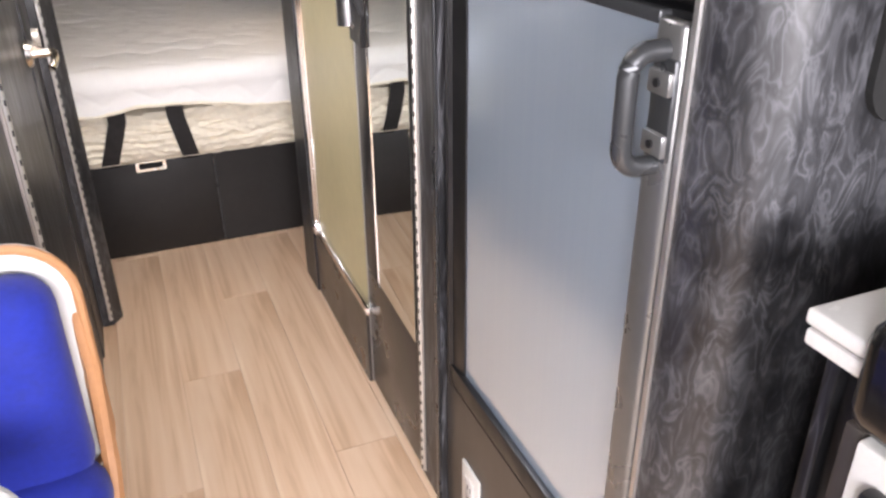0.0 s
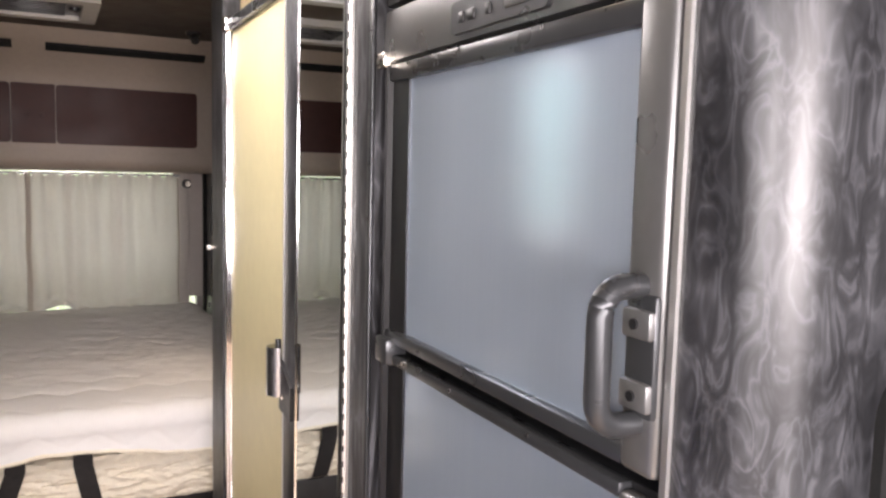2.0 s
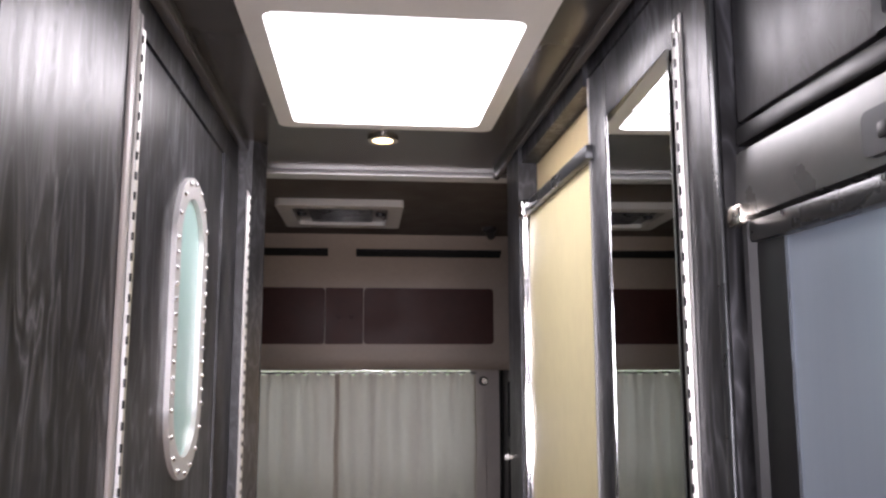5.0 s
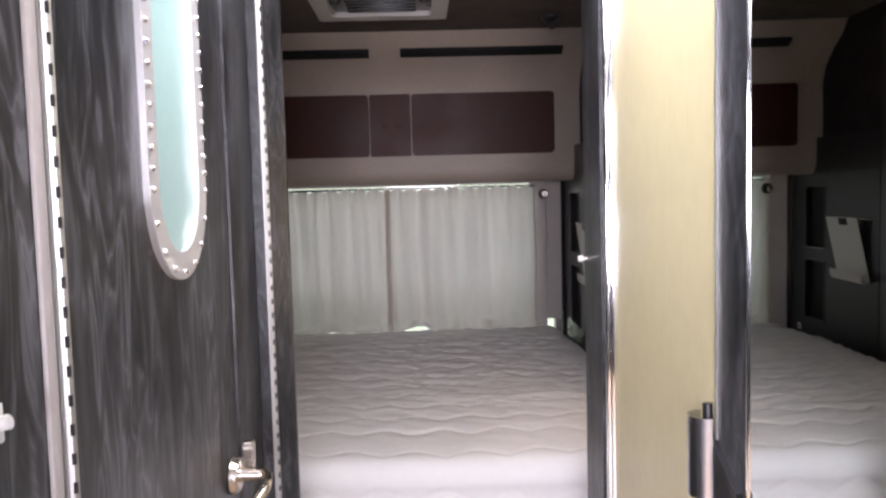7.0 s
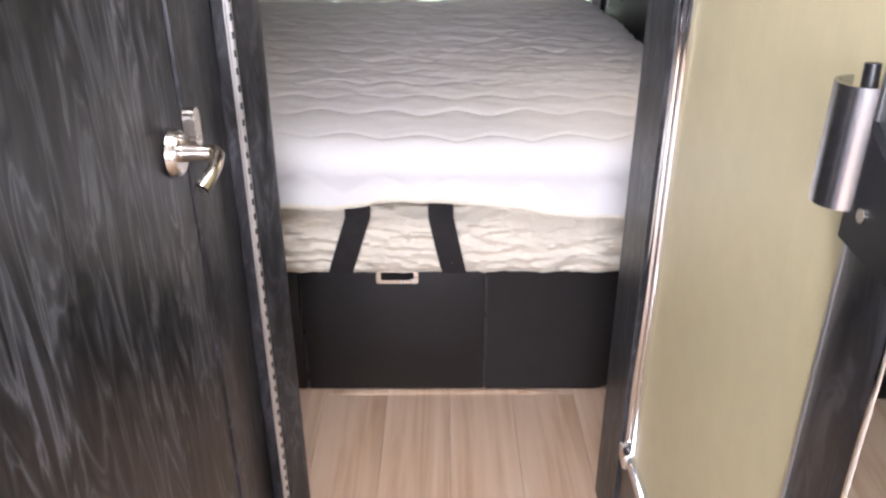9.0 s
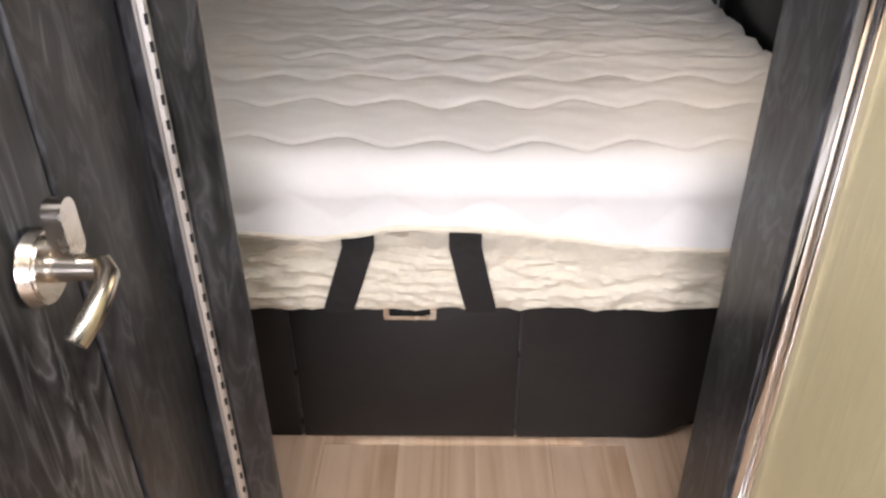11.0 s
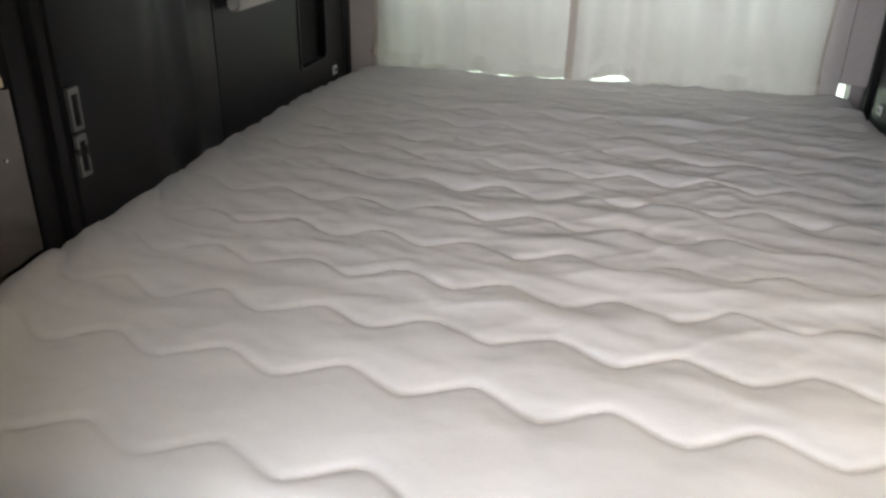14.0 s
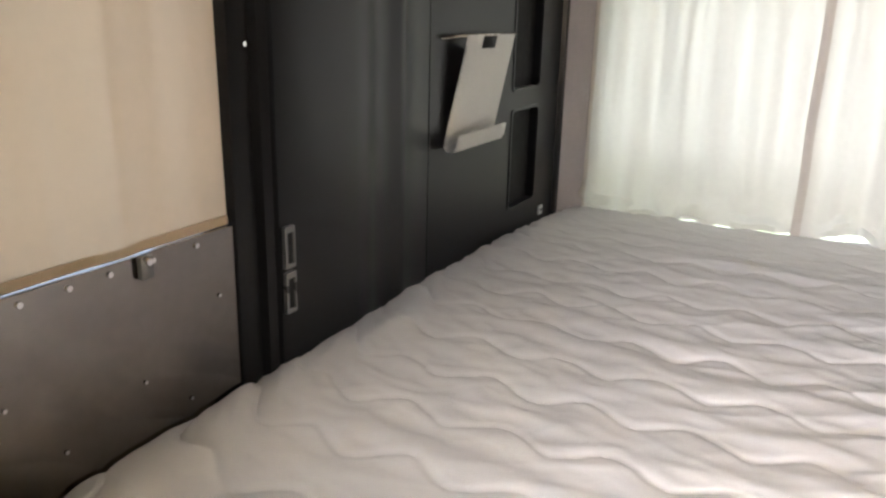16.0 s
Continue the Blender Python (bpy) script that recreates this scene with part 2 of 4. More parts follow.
def rod(a, b, r, seg=16, r2=None, bev=0.0):
    """A round bar from a to b."""
    a, b = Vector(a), Vector(b)
    bm = bmesh.new()
    m = Matrix.Translation((a + b) / 2) @ (b - a).to_track_quat("Z", "Y").to_matrix().to_4x4()
    bmesh.ops.create_cone(bm, cap_ends=True, segments=seg, radius1=r, radius2=r if r2 is None else r2, depth=(b - a).length, matrix=m)
    if bev:
        bmesh.ops.bevel(bm, geom=[e for e in bm.edges if len(e.link_faces) == 2 and e.calc_face_angle(0) > 1.0], offset=bev, segments=2, affect="EDGES")
    return bm


def tube(points, r, seg=12):
    """A bent round bar through points."""
    pts = [Vector(p) for p in points]
    bm = bmesh.new()
    rings = []
    for i, p in enumerate(pts):
        d = (pts[min(i + 1, len(pts) - 1)] - pts[max(i - 1, 0)]).normalized()
        side = d.cross(Vector((0.31, 0.2, 0.93))).normalized()
        up = side.cross(d)
        if i and (rings[-1][0].co - pts[i - 1]).dot(side) < -0.5 * r:
            side, up = -side, -up
        rings.append([bm.verts.new(p + r * (math.cos(k * math.tau / seg) * side + math.sin(k * math.tau / seg) * up)) for k in range(seg)])
    for a, b in zip(rings, rings[1:]):
        for k in range(seg):
            bm.faces.new((a[k], a[(k + 1) % seg], b[(k + 1) % seg], b[k]))
    bm.faces.new(rings[0])
    bm.faces.new(rings[-1])
    return bm


def arc(c, u, v, r, a0, a1, n=6):
    """Points on an arc about c in the plane of u and v, in degrees."""
    c, u, v = Vector(c), Vector(u), Vector(v)
    return [c + r * (math.cos(radians(a0 + (a1 - a0) * i / n)) * u + math.sin(radians(a0 + (a1 - a0) * i / n)) * v) for i in range(n + 1)]


def sweep(profile, axis, a, b, closed=True):
    """A profile of 2D points drawn along one axis: for x they are (y, z), for y (x, z), for z (x, y)."""
    bm = bmesh.new()
    put = {"x": lambda p, s: (s, p[0], p[1]), "y": lambda p, s: (p[0], s, p[1]), "z": lambda p, s: (p[0], p[1], s)}[axis]
    one = [bm.verts.new(put(p, a)) for p in profile]
    two = [bm.verts.new(put(p, b)) for p in profile]
    n = len(profile)
    for i in range(n if closed else n - 1):
        bm.faces.new((one[i], one[(i + 1) % n], two[(i + 1) % n], two[i]))
    if closed:
        bm.faces.new(one)
        bm.faces.new(two)
    return bm


def rounded(cx, cy, w, h, r, n=6):
    """Outline of a rounded rectangle."""
    out = []
    for sx, sy, a in ((1, 1, 0), (-1, 1, 90), (-1, -1, 180), (1, -1, 270)):
        for i in range(n + 1):
            t = radians(a + 90 * i / n)
            out.append((cx + sx * (w / 2 - r) + r * math.cos(t), cy + sy * (h / 2 - r) + r * math.sin(t)))
    return out


def ring(outer, inner, axis, a, b):
    """A plate with a hole: outlines of the same number of points."""
    bm = bmesh.new()
    put = {"x": lambda p, s: (s, p[0], p[1]), "y": lambda p, s: (p[0], s, p[1]), "z": lambda p, s: (p[0], p[1], s)}[axis]
    o1, o2, i1, i2 = ([bm.verts.new(put(p, s)) for p in pts] for pts, s in ((outer, a), (outer, b), (inner, a), (inner, b)))
    n = len(outer)
    for k in range(n):
        j = (k + 1) % n
        for q in ((o1[k], o1[j], i1[j], i1[k]), (o2[k], o2[j], i2[j], i2[k]), (o1[k], o1[j], o2[j], o2[k]), (i1[k], i1[j], i2[j], i2[k])):
            bm.faces.new(q)
    return bm


def piano_hinge(name, x0, y, z0, z1, parent_label, side, sink=0.0):
    """A slotted continuous hinge: two leaves and a row of knuckles. side: which way it faces in x."""
    h = thing(name, parent_label, "hinge", (x0, y, z0))
    a, b = sorted((x0, x0 + side * 0.002))
    part("leaf", box(a, b, y - 0.011, y - 0.004, z0, z1), ALU, h)
    part("leaf", box(a, b, y + 0.004, y + 0.011, z0, z1), ALU, h)
    kn_me = mesh_of("knuckle", rod((0, 0, 0), (0, 0, 0.0252), 0.0058, 8), ALU)
    sl_me = mesh_of("slot", box(-0.0014, 0.0014, -0.0014, 0.0014, 0.007, 0.017), BLACK)
    z = z0
    while z + 0.0255 < z1:
        k = new("knuckle", kn_me)
        k.parent = h
        k.location = (side * 0.003, 0, z - z0)
        gap = new("slot", sl_me)
        gap.parent = k
        gap.location = (side * 0.0042, -0.0038, 0)
        z += 0.0255
    return h


def recessed_pull(name, cx, cz, w, h, axis, at, side, label, frame_material):
    """A flush cup pull: frame, lip and a flat black plate that paints the cup's shade. axis x: on a wall at x=at."""
    p = thing(name, label, "pull", (at, cx, cz - h / 2) if axis == "x" else (cx, at, cz - h / 2))
    a, b = sorted((at, at + side * 0.006))
    part("frame", ring(rounded(cx, cz, w, h, 0.004, 3), rounded(cx, cz + 0.001, w * 0.78, h * 0.56, 0.004, 3), axis, a, b), frame_material, p)
    a, b = sorted((at + side * 0.001, at + side * 0.002))
    part("cup", sweep(rounded(cx, cz, w * 0.9, h * 0.7, 0.004, 3), axis, a, b), VOID, p)
    return p


# ---- shell ----
AISLE_L, AISLE_R, CEIL = -0.228, 0.424, 1.9
structure("floor", box(-0.95, 0.95, -4.5, 2.0, -0.06, -0.004), GROOVE, "pale oak plank floor of the van")
floor_ob = bpy.data.objects["floor"]
structure("wall_left", box(-0.99, -0.94, -4.5, -0.34, 0, 2.0), EBONY, "dark outer side wall")
wl2 = box(-0.99, -0.8, -0.34, 2.0, 0, 0.9)
box(-0.99, -0.8, 0.44, 2.0, 0.9, 2.0, bm=wl2)
box(-0.99, -0.8, -0.34, 0.44, 1.5, 2.0, bm=wl2)
box(-0.99, -0.8, -0.34, -0.2, 0.9, 1.5, bm=wl2)
structure("wall_left_bedroom", wl2, EBONY, "dark bedroom side wall with a window opening")
structure("wall_right", box(0.94, 0.99, -4.5, -0.34, 0, 2.0), EBONY, "dark outer side wall")
wr2 = box(0.8, 0.99, -0.34, 2.0, 0, 0.9)
box(0.8, 0.99, 0.44, 2.0, 0.9, 2.0, bm=wr2)
box(0.8, 0.99, -0.34, 0.44, 1.5, 2.0, bm=wr2)
box(0.8, 0.99, -0.34, -0.2, 0.9, 1.5, bm=wr2)
structure("wall_right_bedroom", wr2, EBONY, "dark bedroom side wall with a window opening")
wb = box(-0.99, 0.99, 1.96, 2.02, 0, 0.56)
box(-0.99, 0.99, 1.96, 2.02, 1.34, 2.05, bm=wb)
box(-0.99, -0.7, 1.96, 2.02, 0.56, 1.34, bm=wb)
box(0.75, 0.99, 1.96, 2.02, 0.56, 1.34, bm=wb)
structure("wall_rear", wb, GREY_TRIM, "taupe rear wall with a wide window")
structure("window_1", box(-0.7, 0.75, 1.985, 1.99, 0.56, 1.34), Mat("clear glass", (1, 1, 1), 0.02).set("Transmission Weight", 1.0).m, "clear rear door glass").visible_shadow = False
structure("backdrop", box(-60, 60, 59.8, 60, -60, 25), OUTSIDE, "bright leafy distance behind the van")
wf = box(-0.99, 0.99, -4.56, -4.5, 0, 0.95)
box(-0.99, 0.99, -4.56, -4.5, 1.75, 2.0, bm=wf)
box(-0.99, -0.75, -4.56, -4.5, 0.95, 1.75, bm=wf)
box(0.75, 0.99, -4.56, -4.5, 0.95, 1.75, bm=wf)
structure("wall_front", wf, DARK_PANEL, "dark front end with the windshield opening")

# aisle ceiling around the skylight
c1 = box(-0.99, 0.99, -4.56, -1.28, CEIL, CEIL + 0.05)
box(-0.99, 0.99, -0.61, -0.13, CEIL, CEIL + 0.05, bm=c1)
box(-0.99, -0.115, -1.28, -0.61, CEIL, CEIL + 0.05, bm=c1)
box(0.33, 0.99, -1.28, -0.61, CEIL, CEIL + 0.05, bm=c1)
structure("ceiling", c1, CEILING, "smoked glossy ceiling panels")
structure("ceiling_bedroom", box(-0.99, 0.99, -0.13, 2.02, 1.965, 2.0), BED_CEILING, "dark brown ceiling over the bed")
# Unseen sheet added above the ceilings to keep stray sun out.
structure("roof", box(-1.1, 1.1, -0.5, 2.1, 2.004, 2.04), DARK_PANEL, "unseen dark sheet added over the ceilings to block sun")
# Unseen strip added to shut the sun slit where the ceilings meet.
structure("roof_seam", box(-0.985, 0.985, -0.3, -0.134, 1.954, 2.0), DARK_PANEL, "unseen dark strip added to block sun between the ceilings")
structure("trim_1", sweep([(-1.385, 1.89), (-1.34, 1.886), (-1.34, 1.9), (-1.385, 1.9)], "x", AISLE_L, 0.47), ALU, "aluminium strip across the ceiling")
structure("trim_2", sweep([(-0.17, 1.888), (-0.125, 1.884), (-0.125, 1.965), (-0.17, 1.9)], "x", -0.5, 0.6), ALU, "aluminium strip across the ceiling")
structure("trim_3", box(AISLE_L, AISLE_L + 0.022, -1.33, -0.19, 1.872, 1.9, 0.006), CEILING, "dark cove strip under the ceiling")
structure("trim_4", box(AISLE_R - 0.018, AISLE_R, -1.33, -0.19, 1.876, 1.9, 0.006), CEILING, "dark cove strip under the ceiling")

# skylight
sk = thing("skylight", "white framed roof skylight with a frosted diffuser", "skylight", (0.107, -0.945, CEIL))
sk_out, sk_in = rounded(0.107, -0.947, 0.45, 0.665, 0.02, 4), rounded(0.107, -0.912, 0.385, 0.53, 0.02, 4)
part("frame", ring(sk_out, sk_in, "z", 1.884, 1.902), WHITE_PLASTIC, sk)
part("well", ring(rounded(0.107, -0.912, 0.40, 0.545, 0.02, 4), sk_in, "z", 1.902, 1.925), WHITE_PLASTIC, sk)
part("diffuser", box(-0.1, 0.315, -1.2, -0.625, 1.926, 1.932), DIFFUSER, sk, "bright frosted diffuser")
part("catch", box(0.09, 0.105, -1.172, -1.155, 1.895, 1.92, 0.003), WHITE_PLASTIC, sk)


def downlight(x, y, power, z=CEIL):
    d = thing("downlight", "small round warm recessed ceiling lamp", "ceiling lamp", (x, y, z), "ceiling downlights")
    part("bezel", ring(rounded(x, y, 0.07, 0.07, 0.0349, 6), rounded(x, y, 0.048, 0.048, 0.0239, 6), "z", z - 0.007, z), NICKEL, d)
    part("lens", rod((x, y, z - 0.004), (x, y, z - 0.001), 0.0245, 24), LAMP, d)
    la = bpy.data.lights.new("downlight_glow", "SPOT")
    la.energy, la.color, la.spot_size, la.shadow_soft_size = power, (1, 0.83, 0.6), radians(120), 0.02
    ob = new("downlight_glow", la)
    ob.matrix_basis = look((x, y, z - 0.012), (x, y, 0))


downlight(0.102, -0.49, 0.6)
downlight(0.14, -1.72, 2)
downlight(-0.02, -1.62, 1.3)
for sx, sy in ((-0.14, -0.72), (0.02, -0.6), (0.28, -1.3), (-0.05, -1.305)):
    single("screw", rod((sx, sy, CEIL - 0.003), (sx, sy, CEIL), 0.005, 10), RIVET, "small bright screw in the ceiling panel", "screw", "ceiling screws")

# ---- left side of the aisle ----
structure("wall_aisle_left", box(-0.5, AISLE_L, -1.62, -1.27, 0, CEIL), LAMINATE, "black flame-figured laminate wall panel")
structure("wall_over_door", box(-0.5, AISLE_L - 0.001, -1.27, -0.35, 1.822, CEIL), LAMINATE, "laminate panel over the bath door")
structure("wall_cross_left", box(-0.8, -0.5, -0.4, -0.345, 0, 1.965), EBONY, "dark partition beside the bed")
structure("wall_near_left", box(-0.95, -0.5, -1.62, -1.58, 0, CEIL), LAMINATE, "laminate end panel")
structure("trim_jamb", box(AISLE_L, AISLE_L + 0.005, -1.29, -1.272, 0.005, 1.87, 0.002), GREY_TRIM, "thin aluminium door jamb strip")

bath_door = thing("bath_door", "closed black flame-figured bathroom door with an oval window", "door", (-0.25, -0.93, 0.01))
oval_c, oval_z, ow, oh = -0.908, 1.452, 0.236, 0.494
leaf = ring(rounded(-0.9425, 0.915, 0.61, 1.80, 0.001, 8), rounded(oval_c, oval_z, 0.178, 0.434, 0.0889, 8), "x", -0.262, AISLE_L - 0.002)
part("leaf", leaf, LAMINATE, bath_door)
win = part("oval_frame", ring(rounded(oval_c, oval_z, ow, oh, ow / 2 - 0.0005, 12), rounded(oval_c, oval_z, 0.168, 0.424, 0.0835, 12), "x", AISLE_L - 0.003, AISLE_L + 0.006), RING, bath_door, "polished metal porthole ring")
part("pane", sweep(rounded(oval_c, oval_z, 0.176, 0.432, 0.0875, 12), "x", -0.238, -0.2305), MINT, win, "frosted mint glass with a slight added glow")
studs = []
n_st = 12
for k in range(n_st):
    zz = oval_z - 0.12 - 0.0 + 0.264 * (k / (n_st - 1)) - 0.012
    studs += [(oval_c - 0.109, zz), (oval_c + 0.109, zz)]
for k in range(1, 8):
    a = math.pi * k / 8
    studs += [(oval_c + 0.109 * math.cos(a), oval_z + 0.131 + 0.107 * math.sin(a)), (oval_c + 0.109 * math.cos(a), oval_z - 0.131 - 0.107 * math.sin(a))]
stud_bm = bmesh.new()
bmesh.ops.create_uvsphere(stud_bm, u_segments=8, v_segments=6, radius=0.0042)
stud_me = mesh_of("stud", stud_bm, RIVET)
for yy, zz in studs:
    st = new("stud", stud_me)
    st.parent = win
    st.location = (AISLE_L + 0.0065, yy, zz)

# lever handle with privacy turn
HY, HZ = -0.688, 0.864
hd = part("door_handle", rod((AISLE_L, HY, HZ), (AISLE_L + 0.012, HY, HZ), 0.031, 28, 0.027, 0.002), NICKEL, bath_door, "satin nickel lever handle")
part("neck", rod((AISLE_L + 0.01, HY, HZ), (AISLE_L + 0.054, HY, HZ), 0.012, 18, 0.009), NICKEL, hd)
part("lever", tube([(AISLE_L + 0.05, HY, HZ + 0.002), (AISLE_L + 0.058, HY - 0.01, HZ), (AISLE_L + 0.059, HY - 0.03, HZ - 0.006), (AISLE_L + 0.056, HY - 0.05, HZ - 0.014), (AISLE_L + 0.05, HY - 0.062, HZ - 0.022)], 0.0085), NICKEL, hd)
latch_bm = sweep(rounded(HY + 0.004, HZ + 0.03, 0.024, 0.05, 0.0115, 6), "x", AISLE_L + 0.02, AISLE_L + 0.034)
merge(latch_bm, rod((AISLE_L + 0.004, HY + 0.004, HZ + 0.016), (AISLE_L + 0.021, HY + 0.004, HZ + 0.016), 0.007, 12))
part("privacy_turn", latch_bm, NICKEL, hd)

piano_hinge("piano_hinge", AISLE_L + 0.001, -1.256, 0.03, 1.84, "slotted aluminium continuous hinge on the bath door", 1)
structure("door_2", box(-0.25, AISLE_L + 0.002, -0.633, -0.456, 0.01, 1.82, 0.002), DARK_LAMINATE, "narrow black laminate door panel beside the bath door")
structure("trim_post_left", sweep([(-0.3, -0.45), (-0.197, -0.444), (-0.174, -0.41), (-0.17, -0.402), (-0.17, -0.396), (-0.177, -0.39), (-0.3, -0.35)], "z", 0, 1.9), DARK_LAMINATE, "black laminate end post beside the bed")
structure("wall_post_fill", box(-0.5, -0.3, -0.44, -0.4, 0, 1.9), EBONY, "dark partition fill")
piano_hinge("piano_hinge", -0.203, -0.462, 0.03, 1.775, "bright slotted continuous hinge beside the bed opening", 1)
hook = thing("coat_hook", "small white coat hook on the laminate panel", "hook", (AISLE_L, -1.37, 1.135))
part("plate", box(AISLE_L, AISLE_L + 0.005, -1.38, -1.36, 1.135, 1.165, 0.002), WHITE_PLASTIC, hook)
part("peg", rod((AISLE_L + 0.004, -1.37, 1.15), (AISLE_L + 0.014, -1.37, 1.153), 0.005, 12, 0.006, 0.001), WHITE_PLASTIC, hook)

# ---- right side: shower, mirror door ----
structure("wall_post_right", sweep([(0.60, -0.345), (0.424, -0.34), (0.416, -0.348), (0.418, -0.485), (0.6, -0.485)], "z", 0, 1.9), DARK_LAMINATE, "black laminate end post beside the shower")
structure("wall_shower_base", box(AISLE_R, 0.6, -1.01, -0.485, 0, 0.215), DARK_PANEL, "dark plinth under the shower glass")
structure("wall_shower_head", box(AISLE_R + 0.002, 0.5, -1.01, -0.485, 1.85, 1.9), LAMINATE, "laminate panel over the shower opening")
# Added panel, set forward of the lining so it catches the skylight.
structure("wall_shower_valance", box(0.462, 0.475, -1.01, -0.486, 1.5, 1.849), CREAM_WALL, "added cream panel set forward to catch skylight over the screen")
structure("wall_cross_right", box(0.6, 0.8, -0.4, -0.345, 0, 1.965), EBONY, "dark partition beside the bed")
sh_in = box(0.88, 0.9, -1.4, -0.345, 0.0, 1.9)
box(0.5, 0.9, -0.43, -0.41, 0.2, 1.9, bm=sh_in)
box(0.44, 0.88, -1.41, -1.39, 0.0, 1.9, bm=sh_in)
box(0.5, 0.88, -1.39, -0.43, 1.85, 1.87, bm=sh_in)
structure("wall_shower", sh_in, CREAM_WALL, "cream moulded shower lining")

sp = thing("shower_screen", "cream rain-glass shower panel in a chrome frame", "shower screen", (0.44, -0.73, 0.215))
part("pane", box(0.436, 0.442, -1.03, -0.5, 0.235, 1.725), CREAM_GLASS, sp, "cream patterned glass")
part("frame_side", box(0.421, 0.45, -0.513, -0.486, 0.215, 1.745, 0.004), CHROME, sp)
part("frame_side", box(0.426, 0.445, -0.526, -0.516, 0.23, 1.73, 0.003), CHROME, sp)
part("frame_bottom", box(0.421, 0.45, -1.03, -0.513, 0.215, 0.24, 0.004), CHROME, sp)
part("frame_top", box(0.421, 0.45, -1.03, -0.513, 1.72, 1.745, 0.004), BAR_PLASTIC, sp)
part("corner", box(0.415, 0.452, -0.528, -0.487, 0.214, 0.25, 0.006), CHROME, sp)
part("corner", box(0.415, 0.452, -0.528, -0.487, 1.715, 1.755, 0.006), CHROME, sp)
kn = thing("catch_knob", "small white catch knob on the black post", "knob", (0.4, -0.352, 1.168))
part("stem", rod((0.417, -0.37, 1.168), (0.406, -0.37, 1.168), 0.004, 10), NICKEL, kn)
part("head", rod((0.408, -0.37, 1.168), (0.398, -0.37, 1.168), 0.0075, 14, 0.0065, 0.001), WHITE_PLASTIC, kn)

md = thing("mirror_door", "black-framed mirrored door, closed, with a continuous hinge", "door", (0.46, -1.15, 0.01))
DX = 0.434
leafm = box(DX + 0.014, DX + 0.034, -1.376, -1.018, 0.008, 1.862)
part("leaf", leafm, DARK_PANEL, md)
part("stile", box(DX, DX + 0.034, -1.101, -1.015, 0.35, 1.862, 0.0015), DARK_LAMINATE, md, "black flame-figured stile")
part("bottom_panel", box(DX, DX + 0.02, -1.377, -1.015, 0.008, 0.345, 0.0015), DARK_PANEL, md)
part("top_rail", box(DX, DX + 0.02, -1.377, -1.102, 1.77, 1.862, 0.0015), LAMINATE, md)
part("mirror", sweep([(DX - 0.008, -1.373), (DX + 0.001, -1.102), (DX + 0.004, -1.102), (DX - 0.005, -1.373)], "z", 0.347, 1.768), MIRROR, md, "full-length mirror")
part("edge_trim", box(DX - 0.001, DX + 0.001, -1.1025, -1.1, 0.345, 1.768), CHROME, md)
part("edge_trim", box(DX - 0.0015, DX + 0.034, -1.016, -1.011, 0.008, 1.862), ALU, md)
# latch on the stile
lt = part("latch_box", sweep([(-1.012, 1.005), (-1.012, 0.905), (-1.09, 0.9), (-1.09, 0.965), (-1.05, 0.985)], "x", DX - 0.008, DX), BLACK, md, "black latch box")
curve = [(DX - 0.008 - rr * math.sin(radians(k * 15)), -1.0 + rr * math.cos(radians(k * 15))) for rr, ks in ((0.0225, range(0, 13)), (0.019, range(12, -1, -1))) for k in ks]
part("pull_plate", sweep(curve, "z", 0.931, 1.03), BRIGHT, lt, "curved brushed metal pull")
part("thumb_catch", rod((DX - 0.008, -1.008, 1.0), (DX - 0.008, -1.004, 1.045), 0.007, 12, 0.006), BLACK, lt)
part("keyhole", rod((DX - 0.01, -1.04, 0.935), (DX - 0.0075, -1.04, 0.935), 0.006, 12), NICKEL, lt)
piano_hinge("piano_hinge", DX - 0.001, -1.393, 0.02, 1.8, "slotted aluminium continuous hinge on the mirrored door", -1)
structure("wall_jamb_right", box(DX, 0.6, -1.49, -1.377 - 0.0005, 0, CEIL), LAMINATE, "black laminate jamb between mirror door and fridge")
structure("trim_jamb_right", box(DX - 0.004, DX, -1.487, -1.472, 0, CEIL - 0.03, 0.0015), BAR_PLASTIC, "dark metal edge strip")
structure("wall_over_mirror", box(DX, 0.5, -1.38, -1.01, 1.866, CEIL), LAMINATE, "laminate panel over the mirrored door")

# ---- fridge ----
FX = 0.452
structure("wall_fridge_side", box(0.6, 0.94, -1.51, -1.41, 0, CEIL), EBONY, "dark partition behind the fridge niche")
fr = thing("fridge", "two-door steel-fronted fridge with grey loop handles and black trim", "fridge", (0.7, -1.78, 0.3))
part("body", box(FX + 0.03, 0.92, -2.08, -1.492, 0.335, 1.6), BLACK, fr)


